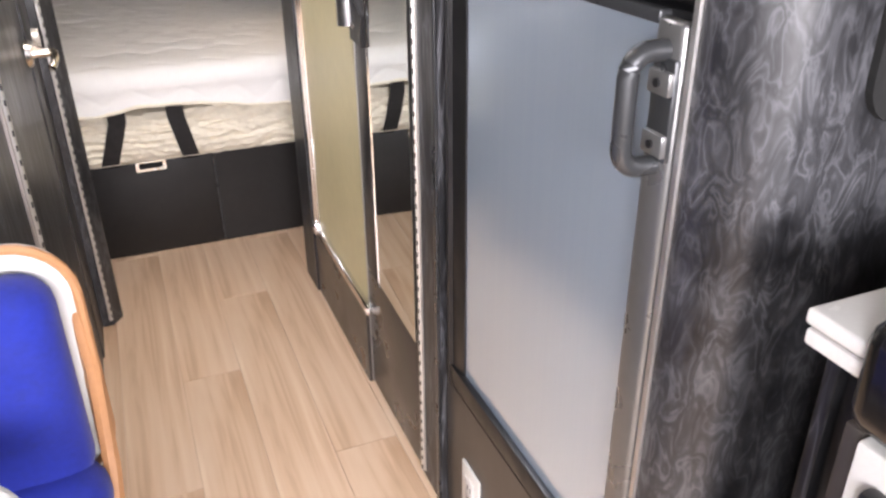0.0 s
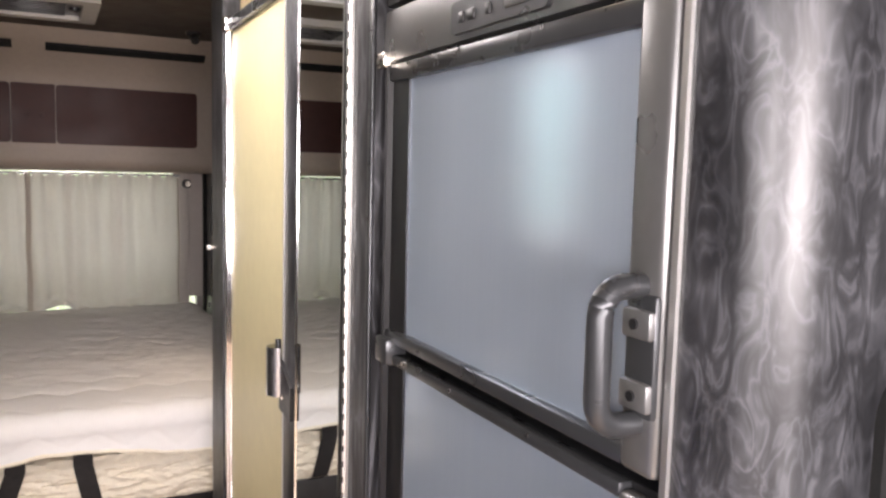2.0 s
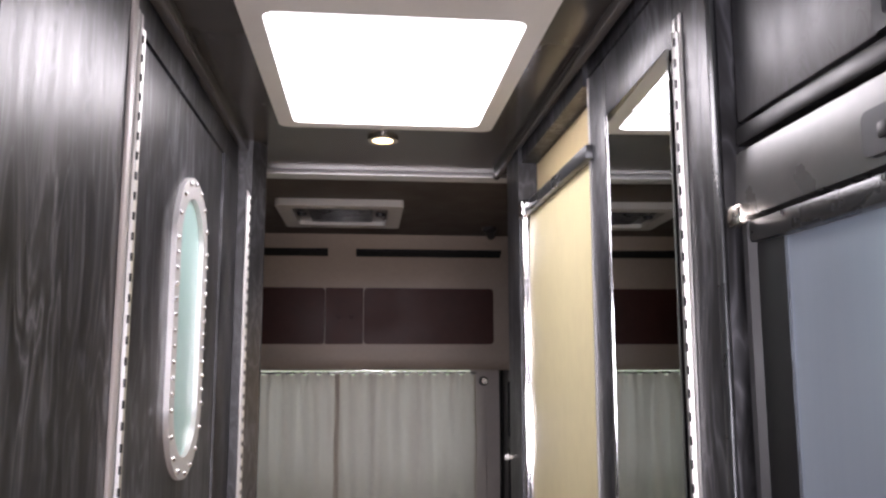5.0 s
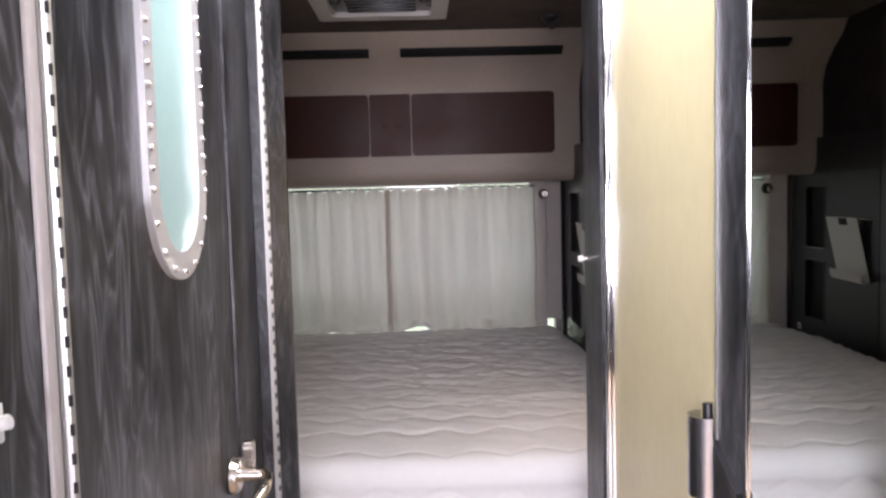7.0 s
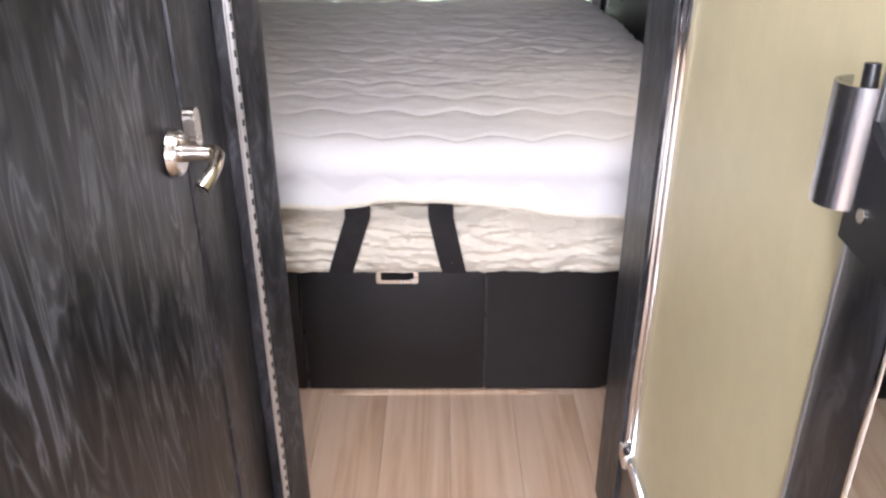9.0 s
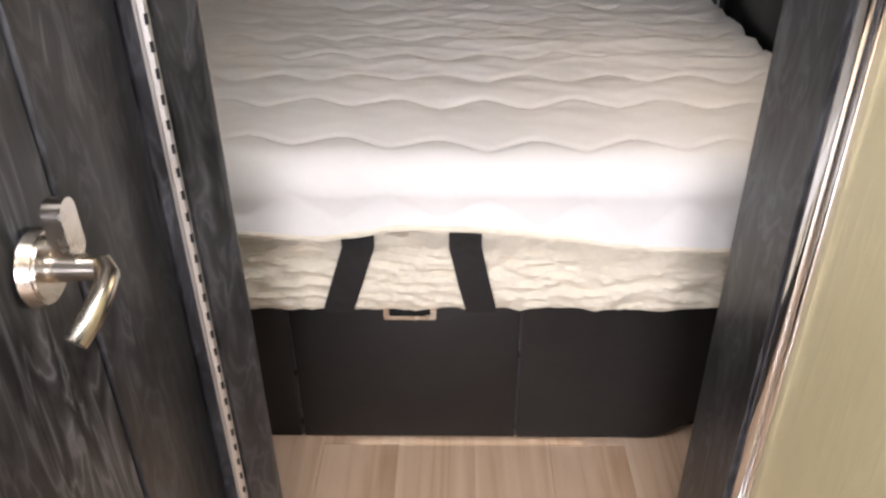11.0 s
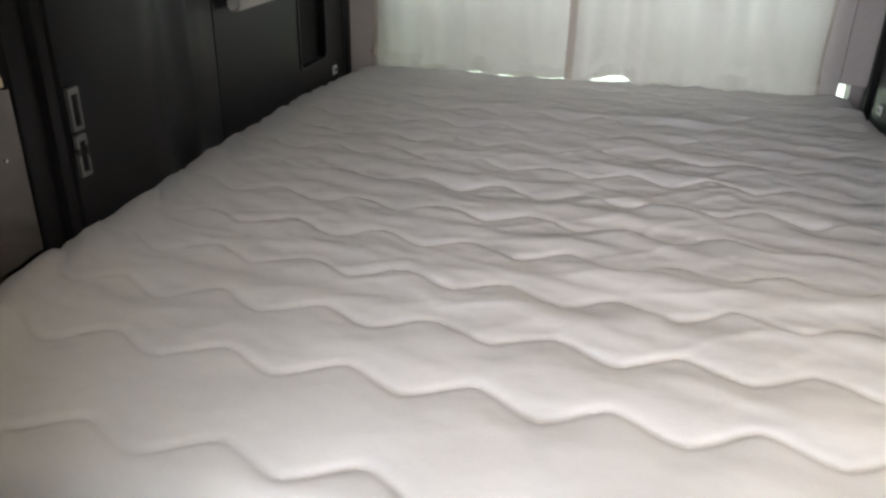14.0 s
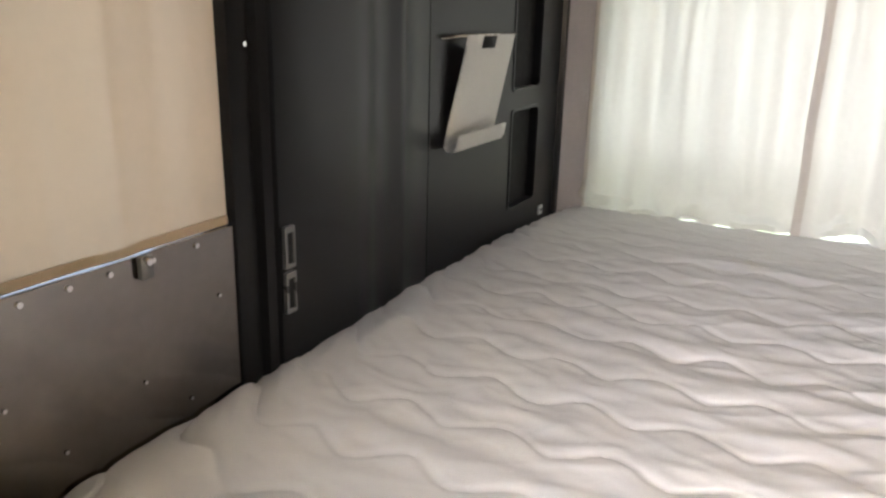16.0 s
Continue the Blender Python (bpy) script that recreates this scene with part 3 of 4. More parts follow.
def fridge_door(z0, z1, low, top):
    """low, top: the heights between which the steel panel shows."""
    d = part("door", box(FX + 0.003, FX + 0.03, -2.078, -1.51, z0, z1, 0.003), BLACK, fr, "black door body")
    part("panel", box(FX, FX + 0.006, -2.039, -1.571, low - 0.002, top + 0.002), STEEL, d, "brushed steel door panel")
    part("frame_side", sweep([(FX + 0.002, -1.51), (FX - 0.012, -1.512), (FX - 0.014, -1.525), (FX - 0.007, -1.53), (FX - 0.007, -1.552), (FX - 0.003, -1.573), (FX + 0.004, -1.573)], "z", z0, z1), BLACK, d)
    part("frame_top", box(FX - 0.012, FX + 0.004, -2.04, -1.51, top, z1, 0.003), BAR_PLASTIC, d, "dark grey rail")
    part("frame_bottom", box(FX - 0.012, FX + 0.004, -2.04, -1.51, z0, low, 0.003), BAR_PLASTIC if low - z0 < 0.03 else BLACK, d)
    for yy in (-1.59, -1.73, -1.9):
        part("screw", rod((FX - 0.0135, yy, z1 - 0.004), (FX - 0.011, yy, z1 - 0.004), 0.0028, 8), RIVET, d)
    return d


def fridge_handle(d, z0, z1, bar0, bar1):
    """Grey edge bar with a loop grip."""
    part("edge_bar", box(FX - 0.012, FX + 0.005, -2.079, -2.036, bar0, bar1, 0.007, 3), GREY_PLASTIC, d, "grey pearl edge bar")
    g = part("grip", tube([(FX - 0.004, -2.056, z1), *arc((FX - 0.03, -2.056, z1 - 0.022), (0, 0, 1), (-1, 0, 0), 0.022, 0, 90), *arc((FX - 0.03, -2.056, z0 + 0.022), (-1, 0, 0), (0, 0, -1), 0.022, 0, 90), (FX - 0.004, -2.056, z0)], 0.0105), BAR_PLASTIC, d, "dark grey loop grip")
    for zz in (z0 + 0.024, z1 - 0.03):
        part("boss", box(FX - 0.02, FX - 0.008, -2.076, -2.042, zz - 0.012, zz + 0.012, 0.003), GREY_PLASTIC, g)
        part("screw", rod((FX - 0.0225, -2.059, zz), (FX - 0.0195, -2.059, zz), 0.0045, 10), BLACK, g)
    part("backplate", box(FX - 0.015, FX - 0.006, -2.077, -2.042, z0 + 0.006, z1 - 0.006, 0.003), BAR_PLASTIC, g)


d1 = fridge_door(1.149, 1.53, 1.166, 1.508)
fridge_handle(d1, 1.19, 1.302, 1.147, 1.53)
d2 = fridge_door(0.35, 1.134, 0.392, 1.12)
fridge_handle(d2, 0.985, 1.1, 0.35, 1.128)
part("hinge", box(FX - 0.022, FX + 0.01, -1.555, -1.512, 1.118, 1.156, 0.005), BAR_PLASTIC, fr)
part("hinge", box(FX - 0.02, FX + 0.01, -1.525, -1.495, 1.527, 1.548, 0.003), NICKEL, fr)
ct = part("control_strip", sweep([(FX + 0.03, 1.533), (FX - 0.004, 1.538), (FX - 0.008, 1.553), (FX - 0.004, 1.606), (FX + 0.03, 1.612)], "y", -2.08, -1.492), GREY_PLASTIC, fr, "dark grey control strip")
part("control_plate", sweep(rounded(-1.808, 1.562, 0.2, 0.036, 0.008, 5), "x", FX - 0.0125, FX - 0.004), BAR_PLASTIC, ct)
for yy, w in ((-1.735, 0.012), (-1.758, 0.016), (-1.795, 0.01), (-1.855, 0.05), (-1.89, 0.012)):
    part("button", box(FX - 0.0145, FX - 0.012, yy - w / 2, yy + w / 2, 1.555, 1.567, 0.001), BLACK if w < 0.04 else GREY_PLASTIC, ct)
# Solid black strip paints the shaded gap between control strip and cabinet.
structure("trim_fridge_top", box(FX - 0.004, 0.5, -2.085, -1.491, 1.614, 1.634, 0.003), BLACK, "black strip standing for the shaded gap over the fridge")
structure("wall_fridge_foot", box(FX - 0.004, 0.9, -2.085, -1.491, 0, 0.333), DARK_PANEL, "dark panel under the fridge")
ol = thing("wall_outlet", "white double power outlet under the fridge", "outlet", (FX - 0.004, -1.61, 0.085))
part("cover", box(FX - 0.01, FX - 0.004, -1.655, -1.578, 0.085, 0.2, 0.002), WHITE_PLASTIC, ol)
part("socket", box(FX - 0.012, FX - 0.009, -1.635, -1.6, 0.11, 0.175, 0.0015), WHITE, ol)
for zz in (0.125, 0.155):
    part("slot", box(FX - 0.0128, FX - 0.0118, -1.625, -1.622, zz - 0.005, zz + 0.005), BLACK, ol)
    part("slot", box(FX - 0.0128, FX - 0.0118, -1.613, -1.61, zz - 0.005, zz + 0.005), BLACK, ol)

cb = thing("overhead_cabinet", "black glossy cabinet over the fridge", "cabinet", (0.7, -1.78, 1.635))
part("body", box(FX + 0.016, 0.92, -2.083, -1.493, 1.637, CEIL - 0.002), EBONY, cb)
part("door", box(FX - 0.002, FX + 0.014, -2.081, -1.493, 1.639, CEIL - 0.004, 0.002), CABINET_LAMINATE, cb)
recessed_pull("cabinet_pull", -1.777, 1.658, 0.105, 0.042, "x", FX - 0.002, -1, "pewter flush pull on the cabinet door", BAR_PLASTIC)

# rounded end panel and galley
col = [(FX - 0.004, -2.087)] + [(0.528 - 0.08 * math.cos(radians(a)), -2.09 - 0.08 * math.sin(radians(a))) for a in range(0, 91, 9)] + [(0.94, -2.172), (0.94, -2.087)]
structure("wall_galley_end", sweep(col, "z", 0, CEIL), COLUMN, "rounded black and silver swirl laminate end panel")
structure("trim_column", box(FX - 0.008, FX - 0.003, -2.09, -2.083, 0, CEIL), ALU, "thin aluminium edge strip")
# Plain panel for the black rounded front here; no screen is known.
panel_front = thing("wall_black_panel", "black rounded wall panel in a black bezel", "screen", (0.78, -2.175, 1.02))
part("bezel", ring(rounded(0.752, 1.146, 0.36, 0.206, 0.04, 6), rounded(0.752, 1.146, 0.34, 0.186, 0.03, 6), "y", -2.179, -2.168), VOID, panel_front)
part("glass", sweep(rounded(0.752, 1.146, 0.345, 0.19, 0.03, 6), "y", -2.176, -2.168), VOID, panel_front)

part("divider", box(0.588, 0.92, -2.178, -2.1755, 1.148, 1.153), BLACK, panel_front)

ga = thing("galley_cabinet", "dark laminate galley base cabinet with black oven", "cabinet", (0.7, -2.8, 0))
part("body", box(0.475, 0.94, -3.5, -2.3, 0.0, 0.9), LAMINATE, ga)
part("end_panel", box(0.462, 0.94, -2.3, -2.285, 0.0, 0.9, 0.002), LAMINATE, ga)
part("top_rail", box(0.475, 0.94, -2.343, -2.3, 0.9, 0.9165), LAMINATE, ga)
ov = part("oven_front", box(0.405, 0.69, -2.9, -2.346, 0.888, 0.985, 0.022, 4), SCREEN, ga, "black glossy moulded cooker front")
part("dial_ring", rod((0.404, -2.43, 0.935), (0.392, -2.43, 0.935), 0.026, 24, 0.024, 0.003), WHITE_PLASTIC, ov, "white control dial")
part("side_strip", box(0.42, 0.475, -2.362, -2.346, 0.1, 0.885, 0.002), DARK_PANEL, ga)
dr = part("drawer_front", box(0.412, 0.475, -2.9, -2.364, 0.4, 0.884, 0.004), WHITE_PLASTIC, ga, "white drawer front")
part("drawer_pull", box(0.396, 0.414, -2.56, -2.385, 0.83, 0.86, 0.006), BLACK, dr)
worktop = box(0.425, 0.94, -2.342, -2.285, 0.935, 0.95, 0.004, 3)
box(0.7, 0.94, -3.55, -2.342, 0.935, 0.95, 0.004, 3, bm=worktop)
single("counter", worktop, WHITE, "white solid-surface worktop on the galley cabinet", "counter")
cedge = thing("counter_edge", "white build-up strip under the worktop with a grey joint", "counter edge", (0.7, -2.9, 0.9))
part("strip", box(0.427, 0.94, -2.342, -2.287, 0.917, 0.932, 0.003), WHITE, cedge)
part("joint", box(0.431, 0.94, -2.342, -2.29, 0.932, 0.935), GREY_PLASTIC, cedge, "grey joint line")

# ---- dinette chair and side table ----
ch = thing("lounge_chair", "bright blue velour chair with tan piping beside the aisle", "chair", (-0.42, -1.78, 0))


def cushion(cx, cy, cz, w, d, h, r):
    b = box(cx - w / 2, cx + w / 2, cy - d / 2, cy + d / 2, cz - h / 2, cz + h / 2, r, 5)
    return b


back = part("backrest", cushion(-0.395, -1.705, 0.655, 0.462, 0.1, 0.32, 0.047), BLUE, ch)
outl = rounded(-0.395, 0.655, 0.505, 0.365, 0.075, 6)
part("piping", tube([(x, -1.67, z) for x, z in outl + outl[:1]], 0.007, 8), TAN_PIPING, back, "tan vinyl piping")
part("back_shell", sweep(rounded(-0.395, 0.655, 0.5, 0.36, 0.072, 6), "y", -1.674, -1.645), RACK_METAL, ch)
part("lumbar_roll", cushion(-0.39, -1.74, 0.485, 0.475, 0.12, 0.11, 0.05), BLUE, ch)
part("seat", cushion(-0.4, -1.93, 0.4, 0.44, 0.42, 0.12, 0.045), BLUE, ch)
part("seat_base", box(-0.6, -0.2, -2.12, -1.66, 0.24, 0.35, 0.02), WHITE_PLASTIC, ch)
part("pedestal", box(-0.52, -0.28, -2.0, -1.78, 0.0, 0.24, 0.01), BAR_PLASTIC, ch)
part("side_trim", tube([(-0.152, -1.66, 0.77), (-0.148, -1.67, 0.64), (-0.15, -1.7, 0.5), (-0.16, -1.75, 0.37)], 0.012, 8), TAN_PIPING, ch)
tb = thing("side_table", "small round white table beside the blue chair", "table", (-0.4, -2.2, 0))
part("tabletop", rod((-0.34, -2.03, 0.675), (-0.34, -2.03, 0.7), 0.15, 48, 0.15, 0.008), WHITE, tb)
part("leg", rod((-0.4, -2.19, 0.0), (-0.4, -2.19, 0.64), 0.022, 16), BAR_PLASTIC, tb)
part("arm", tube([(-0.4, -2.19, 0.64), (-0.39, -2.16, 0.66), (-0.34, -2.03, 0.666)], 0.014, 10), BAR_PLASTIC, tb)
part("foot", rod((-0.4, -2.19, 0.0), (-0.4, -2.19, 0.012), 0.05, 24), BAR_PLASTIC, tb)

# ---- bed ----
bed = thing("platform_bed", "black bed platform with flush door panels and a pewter pull", "bed", (0, 0.9, 0))
part("body", box(-0.78, 0.78, 0.022, 1.92, 0.02, 0.335), EBONY, bed)
part("panel", box(-0.78, -0.238, 0.0, 0.02, 0.003, 0.342, 0.002), EBONY, bed)
part("panel", box(-0.232, 0.197, 0.0, 0.02, 0.003, 0.342, 0.002), EBONY, bed)
corner = [(0.203, 0.003), (0.46, 0.003), *[(0.46 + 0.1 * math.sin(radians(a)), 0.103 - 0.1 * math.cos(radians(a))) for a in range(10, 91, 10)], (0.56, 0.342), (0.203, 0.342)]
part("panel", sweep(corner, "y", 0.0, 0.02), EBONY, bed)
part("panel", box(0.6, 0.78, 0.02, 0.04, 0.003, 0.342), EBONY, bed)
part("seam_strip", box(-0.237, -0.233, 0.003, 0.02, 0.005, 0.34), BAR_PLASTIC, bed)
part("seam_strip", box(0.198, 0.202, 0.003, 0.02, 0.005, 0.34), BAR_PLASTIC, bed)
recessed_pull("bed_pull", -0.006, 0.322, 0.097, 0.036, "y", 0.0, -1, "pewter flush pull on the bed platform", NICKEL)


def lower_pad():
    """Cream under-mattress with a crinkled front."""
    bm = bmesh.new()
    nx, prof = 420, []
    for k in range(31):
        prof.append((-0.05 + 0.022 * (abs(k - 15) / 15) ** 4, 0.352 + 0.158 * k / 30))
    prof += [(0.05, 0.512), (0.5, 0.512)]
    rows = []
    for i in range(nx + 1):
        x = -0.765 + 1.53 * i / nx
        line = []
        for k, (y, z) in enumerate(prof):
            d = 0.0
            if k < 31:
                rip = lambda f, g, o: 1 - 2 * abs(noise.noise(Vector((x * f, z * g + 0.6 * math.sin(x * 9), o))))
                d = 0.009 * rip(9, 42, 1) + 0.006 * rip(21, 75, 5)
                z += 0.004 * noise.noise(Vector((x * 14, 3, 2)))
            line.append(bm.verts.new((x, y - d, z)))
        rows.append(line)
    for a, b in zip(rows, rows[1:]):
        for k in range(len(prof) - 1):
            bm.faces.new((a[k], a[k + 1], b[k + 1], b[k]))
    return bm


um = thing("under_mattress", "cream crinkled under-mattress on the bed platform", "mattress", (0, 0.4, 0.342))
part("pad", lower_pad(), CREAM_PAD, um)
part("binding", tube([(-0.76 + 1.52 * k / 120, -0.018 + 0.004 * noise.noise(Vector((k * 0.4, 0, 0))), 0.3475 + 0.002 * noise.noise(Vector((k * 0.5, 3, 0)))) for k in range(121)], 0.005, 8), CREAM_PAD, um, "rolled cream binding")


def quilt_height(x, y):
    """Zigzag stitching, puffed rows between it, and soft creases."""
    drift = 0.02 * x + 0.01 * noise.noise(Vector((x * 3, y * 3, 0)))
    n = math.floor((y + drift - 0.0575) / 0.1325)
    d = 1.0
    for k in (n - 1, n, n + 1, n + 2):
        ph = ((x + 0.027) / 0.157 + 0.5 * ((k + 1) % 2)) % 1.0
        tri = 2 * abs(ph - 0.5)
        wave = 0.6 * (0.5 - 0.5 * math.cos(math.pi * tri)) + 0.4 * tri
        d = min(d, abs(y + drift - 0.0575 - 0.1325 * k + (0.035 if k < 1 else 0.0) + 0.04 * (1 - wave)))
    h = -0.0028 * math.exp(-(d / 0.007) ** 2) + 0.0048 * min(1.0, d / 0.05) ** 0.7
    fade = min(1.0, max(0.0, (y - 0.0) / 0.5))
    h += 0.0065 * fade * noise.noise(Vector((x * 3.2 - y * 2, y * 17 + x * 3, 4)))
    h += 0.0045 * fade * (0.5 - abs(noise.noise(Vector((x * 5 - y, y * 15 + x * 5, 31)))))
    h += (0.0012 + 0.003 * fade) * noise.noise(Vector((x * 11, y * 16, 8))) + 0.0018 * fade * noise.noise(Vector((x * 23 + y * 9, y * 37, 14)))
    crease = noise.noise(Vector((x * 4 + y * 5, y * 13 - x * 7, 12)))
    h += 0.007 * max(0.0, 0.32 - abs(crease)) * fade
    h += 0.008 * noise.noise(Vector((x * 1.7, y * 1.9, 20)))
    return h


def mattress():
    bm = bmesh.new()
    nx, ny = 300, 430
    r, face = 0.06, 0.06
    arc_len = r * math.pi / 2
    total = face + arc_len + 1.93
    rows = []
    for i in range(nx + 1):
        x = -0.775 + 1.508 * i / nx
        ax = abs(x)
        front = -0.09 + (0.12 * ((ax - 0.56) / 0.21) ** 2.6 if ax > 0.56 else 0)
        side = 0.028 * max(0.0, (ax - 0.66) / 0.115) ** 2.2
        hem = 0.012 * noise.noise(Vector((x * 4, 0, 0))) + 0.005 * noise.noise(Vector((x * 17, 2, 0)))
        lift = 0.012 * math.exp(-((x + 0.01) / 0.07) ** 2) - 0.03 * min(1.0, max(0.0, (x - 0.15) / 0.35))
        line = []
        for j in range(ny + 1):
            s = total * j / ny
            if s < face:
                f = s / face
                p = Vector((x, front + 0.012 * math.sin(f * 2.2), 0.598 - (face - s) + (hem + lift) * (1 - f)))
                nrm = Vector((0, -1, 0.1))
            elif s < face + arc_len:
                a = (s - face) / r
                p = Vector((x, front + 0.0097 + r * (1 - math.cos(a)), 0.598 + r * math.sin(a)))
                nrm = Vector((0, -math.cos(a), math.sin(a)))
            else:
                y = front + r + 0.0097 + (s - face - arc_len)
                p = Vector((x, y, 0.658 - 0.055 * max(0.0, y - 1.35)))
                nrm = Vector((0, 0, 1))
            yy = s - face - arc_len * 0.5 - 0.06
            p += nrm * quilt_height(x, yy) * min(1.0, 0.5 + max(0.0, s - face - arc_len * 0.6) / 0.12)
            p.z -= side * (1.0 if s > face else 0.4)
            p.y = min(p.y, 1.9)
            line.append(bm.verts.new(p))
        rows.append(line)
    for a, b in zip(rows, rows[1:]):
        for k in range(ny):
            bm.faces.new((a[k], a[k + 1], b[k + 1], b[k]))
    # hem tucked under
    low = [bm.verts.new((l[0].co.x, l[0].co.y + 0.02, l[0].co.z + 0.006)) for l in rows]
    deep = [bm.verts.new((l[0].co.x, l[0].co.y + 0.2, l[0].co.z + 0.012)) for l in rows]
    for i in range(nx):
        bm.faces.new((rows[i][0], rows[i + 1][0], low[i + 1], low[i]))
        bm.faces.new((low[i], low[i + 1], deep[i + 1], deep[i]))
    return bm


top_bed = thing("mattress", "white quilted mattress with wavy stitching, unmade", "mattress", (0, 0.9, 0.512))
cover_ob = part("quilted_cover", mattress(), QUILT, top_bed)
hem_line = [v.co.copy() for v in cover_ob.data.vertices if v.index % 431 == 0 and v.index < 301 * 431]
part("hem_band", tube([(p.x, p.y + 0.004 + 0.003 * noise.noise(Vector((p.x * 30, 0, 0))), p.z - 0.001) for p in hem_line], 0.006, 8), CREAM_PAD, top_bed, "gathered cream hem")


def strap(xb, xt):
    w = 0.027
    bm = bmesh.new()
    pts = [(xb, -0.004, 0.33), (xb, -0.012, 0.343), (xb, -0.056, 0.358), (xb + (xt - xb) * 0.5, -0.072, 0.43), (xt, -0.07, 0.5), (xt, -0.062, 0.55)]
    prev = None
    for x, y, z in pts:
        now = [bm.verts.new((x + sx * w, y + dy, z)) for sx, dy in ((-1, 0), (1, 0), (1, 0.003), (-1, 0.003))]
        if prev:
            for k in range(4):
                bm.faces.new((prev[k], prev[(k + 1) % 4], now[(k + 1) % 4], now[k]))
        prev = now
    return single("mattress_strap", bm, STRAP, "black webbing strap holding the under-mattress", "strap", "mattress straps")


strap(-0.128, -0.082)
strap(0.124, 0.095)

# ---- bedroom walls ----


def bedroom_side(s):
    """Blind, aluminium sill panel, pillar, black panel with niches, and a rack; s is -1 for the left side, 1 for the right."""
    wx = s * 0.78
    X = lambda d: wx - s * d

    def bx(d0, d1, y0, y1, z0, z1, bev=0.0, bm=None):
        a, b = sorted((X(d0), X(d1)))
        return box(a, b, y0, y1, z0, z1, bev, 2, bm)

    sill = thing("sill_panel", "dull aluminium panel riveted under the window", "panel", (wx, 0.2, 0.36))
    part("sheet", bx(-0.018, 0.0, -0.04, 0.41, 0.36, 0.9), SATIN_ALU, sill)
    part("edge_strip", bx(-0.01, 0.004, -0.065, -0.04, 0.36, 0.91, 0.002), GREY_TRIM, sill)
    for k, yy in enumerate((-0.02, 0.055, 0.12, 0.18, 0.25, 0.33)):
        part("rivet", rod((X(-0.001), yy, 0.888), (X(0.003), yy, 0.888), 0.004, 10), RIVET, sill)
    for yy, zz in ((0.02, 0.77), (0.09, 0.68), (0.22, 0.72), (0.3, 0.66), (0.37, 0.8)):
        part("rivet", rod((X(-0.001), yy, zz), (X(0.002), yy, zz), 0.003, 8), RIVET, sill)
    bl = thing("window_blind", "drawn tan roller blind over the side window", "blind", (wx, 0.12, 0.9))
    bm = bmesh.new()
    ny, rows = 60, []
    for i in range(ny + 1):
        y = -0.26 + 0.68 * i / ny
        rows.append([bm.verts.new((X(-0.012 + 0.008 * math.exp(-((y - 0.2 - 0.09 * (z - 0.9)) / 0.045) ** 2) + 0.004 * noise.noise(Vector((y * 6, z * 2, 1)))), y, z)) for z in (0.902, 1.05, 1.2, 1.35, 1.55)])
    for a, b in zip(rows, rows[1:]):
        for k in range(4):
            bm.faces.new((a[k], a[k + 1], b[k + 1], b[k]))
    part("cloth", bm, SHADE, bl)
    part("hem", bx(-0.0095, -0.0065, -0.255, 0.404, 0.9025, 0.916), SHADE, bl)
    cat = thing("blind_catch", "clear plastic blind cord catch", "catch", (wx, 0.2, 0.87))
    part("clip", bx(0.0, 0.01, 0.222, 0.244, 0.868, 0.9, 0.003), GREY_PLASTIC, cat)
    part("button", rod((X(0.01), 0.232, 0.893), (X(0.016), 0.232, 0.893), 0.005, 10), RIVET, cat)

    pil = thing("pillar_trim", "black moulded pillar cover with power outlets", "pillar", (wx, 0.7, 0.34))
    out = [(0.405, -0.02), (0.41, 0.004), (0.43, 0.008), (0.45, 0.008), (0.455, 0.022), (0.47, 0.026), (0.474, 0.017), (0.482, 0.017), (0.486, 0.024), (0.52, 0.028), (0.58, 0.03), (0.7, 0.026), (0.765, 0.022), (0.77, 0.019), (0.84, 0.016), (0.865, 0.021), (0.885, 0.021), (0.9, 0.014), (1.0, 0.01), (1.0, -0.02)]
    part("cover", sweep([(X(d), y) for y, d in out], "z", 0.34, 1.9), PILLAR, pil)
    for zz in (0.847, 0.77) if s < 0 else ():
        o = part("outlet_frame", ring(rounded(0.5, zz, 0.026, 0.07, 0.003, 3), rounded(0.501, zz - 0.002, 0.0165, 0.053, 0.002, 3), "x", *sorted((X(0.027), X(0.034)))), GREY_PLASTIC, pil, "metal outlet frame")
        part("recess", bx(0.0285, 0.0305, 0.49, 0.511, zz - 0.031, zz + 0.027), VOID, o)
    part("bolt", rod((X(0.008), 0.44, 1.165), (X(0.012), 0.44, 1.165), 0.004, 10), RIVET, pil)

    pan = thing("niche_panelling", "black moulded side panel with two open niches", "panel", (wx, 1.4, 0.34))
    body = bx(-0.018, 0.006, 1.012, 1.465, 0.34, 1.5)
    bx(-0.018, 0.006, 1.655, 1.83, 0.34, 1.5, bm=body)
    for z0, z1 in ((0.34, 0.7), (0.965, 1.02), (1.29, 1.5)):
        bx(-0.018, 0.006, 1.465, 1.655, z0, z1, bm=body)
    part("face", body, PILLAR, pan)
    part("niche_back", bx(-0.019, -0.0175, 1.46, 1.66, 0.69, 1.3), VOID, pan)
    for z0, z1 in ((0.7, 0.965), (1.02, 1.29)):
        part("niche_rim", ring(rounded(1.56, (z0 + z1) / 2, 0.2, z1 - z0 + 0.01, 0.015, 4), rounded(1.56, (z0 + z1) / 2, 0.186, z1 - z0 - 0.004, 0.015, 4), "x", *sorted((X(0.004), X(0.009)))), BLACK, pan)
    part("end_fold", sweep([(X(0.006), 1.815), (X(0.018), 1.822), (X(0.02), 1.835), (X(0.0), 1.85), (X(-0.018), 1.85)], "z", 0.34, 1.5), PILLAR, pan)
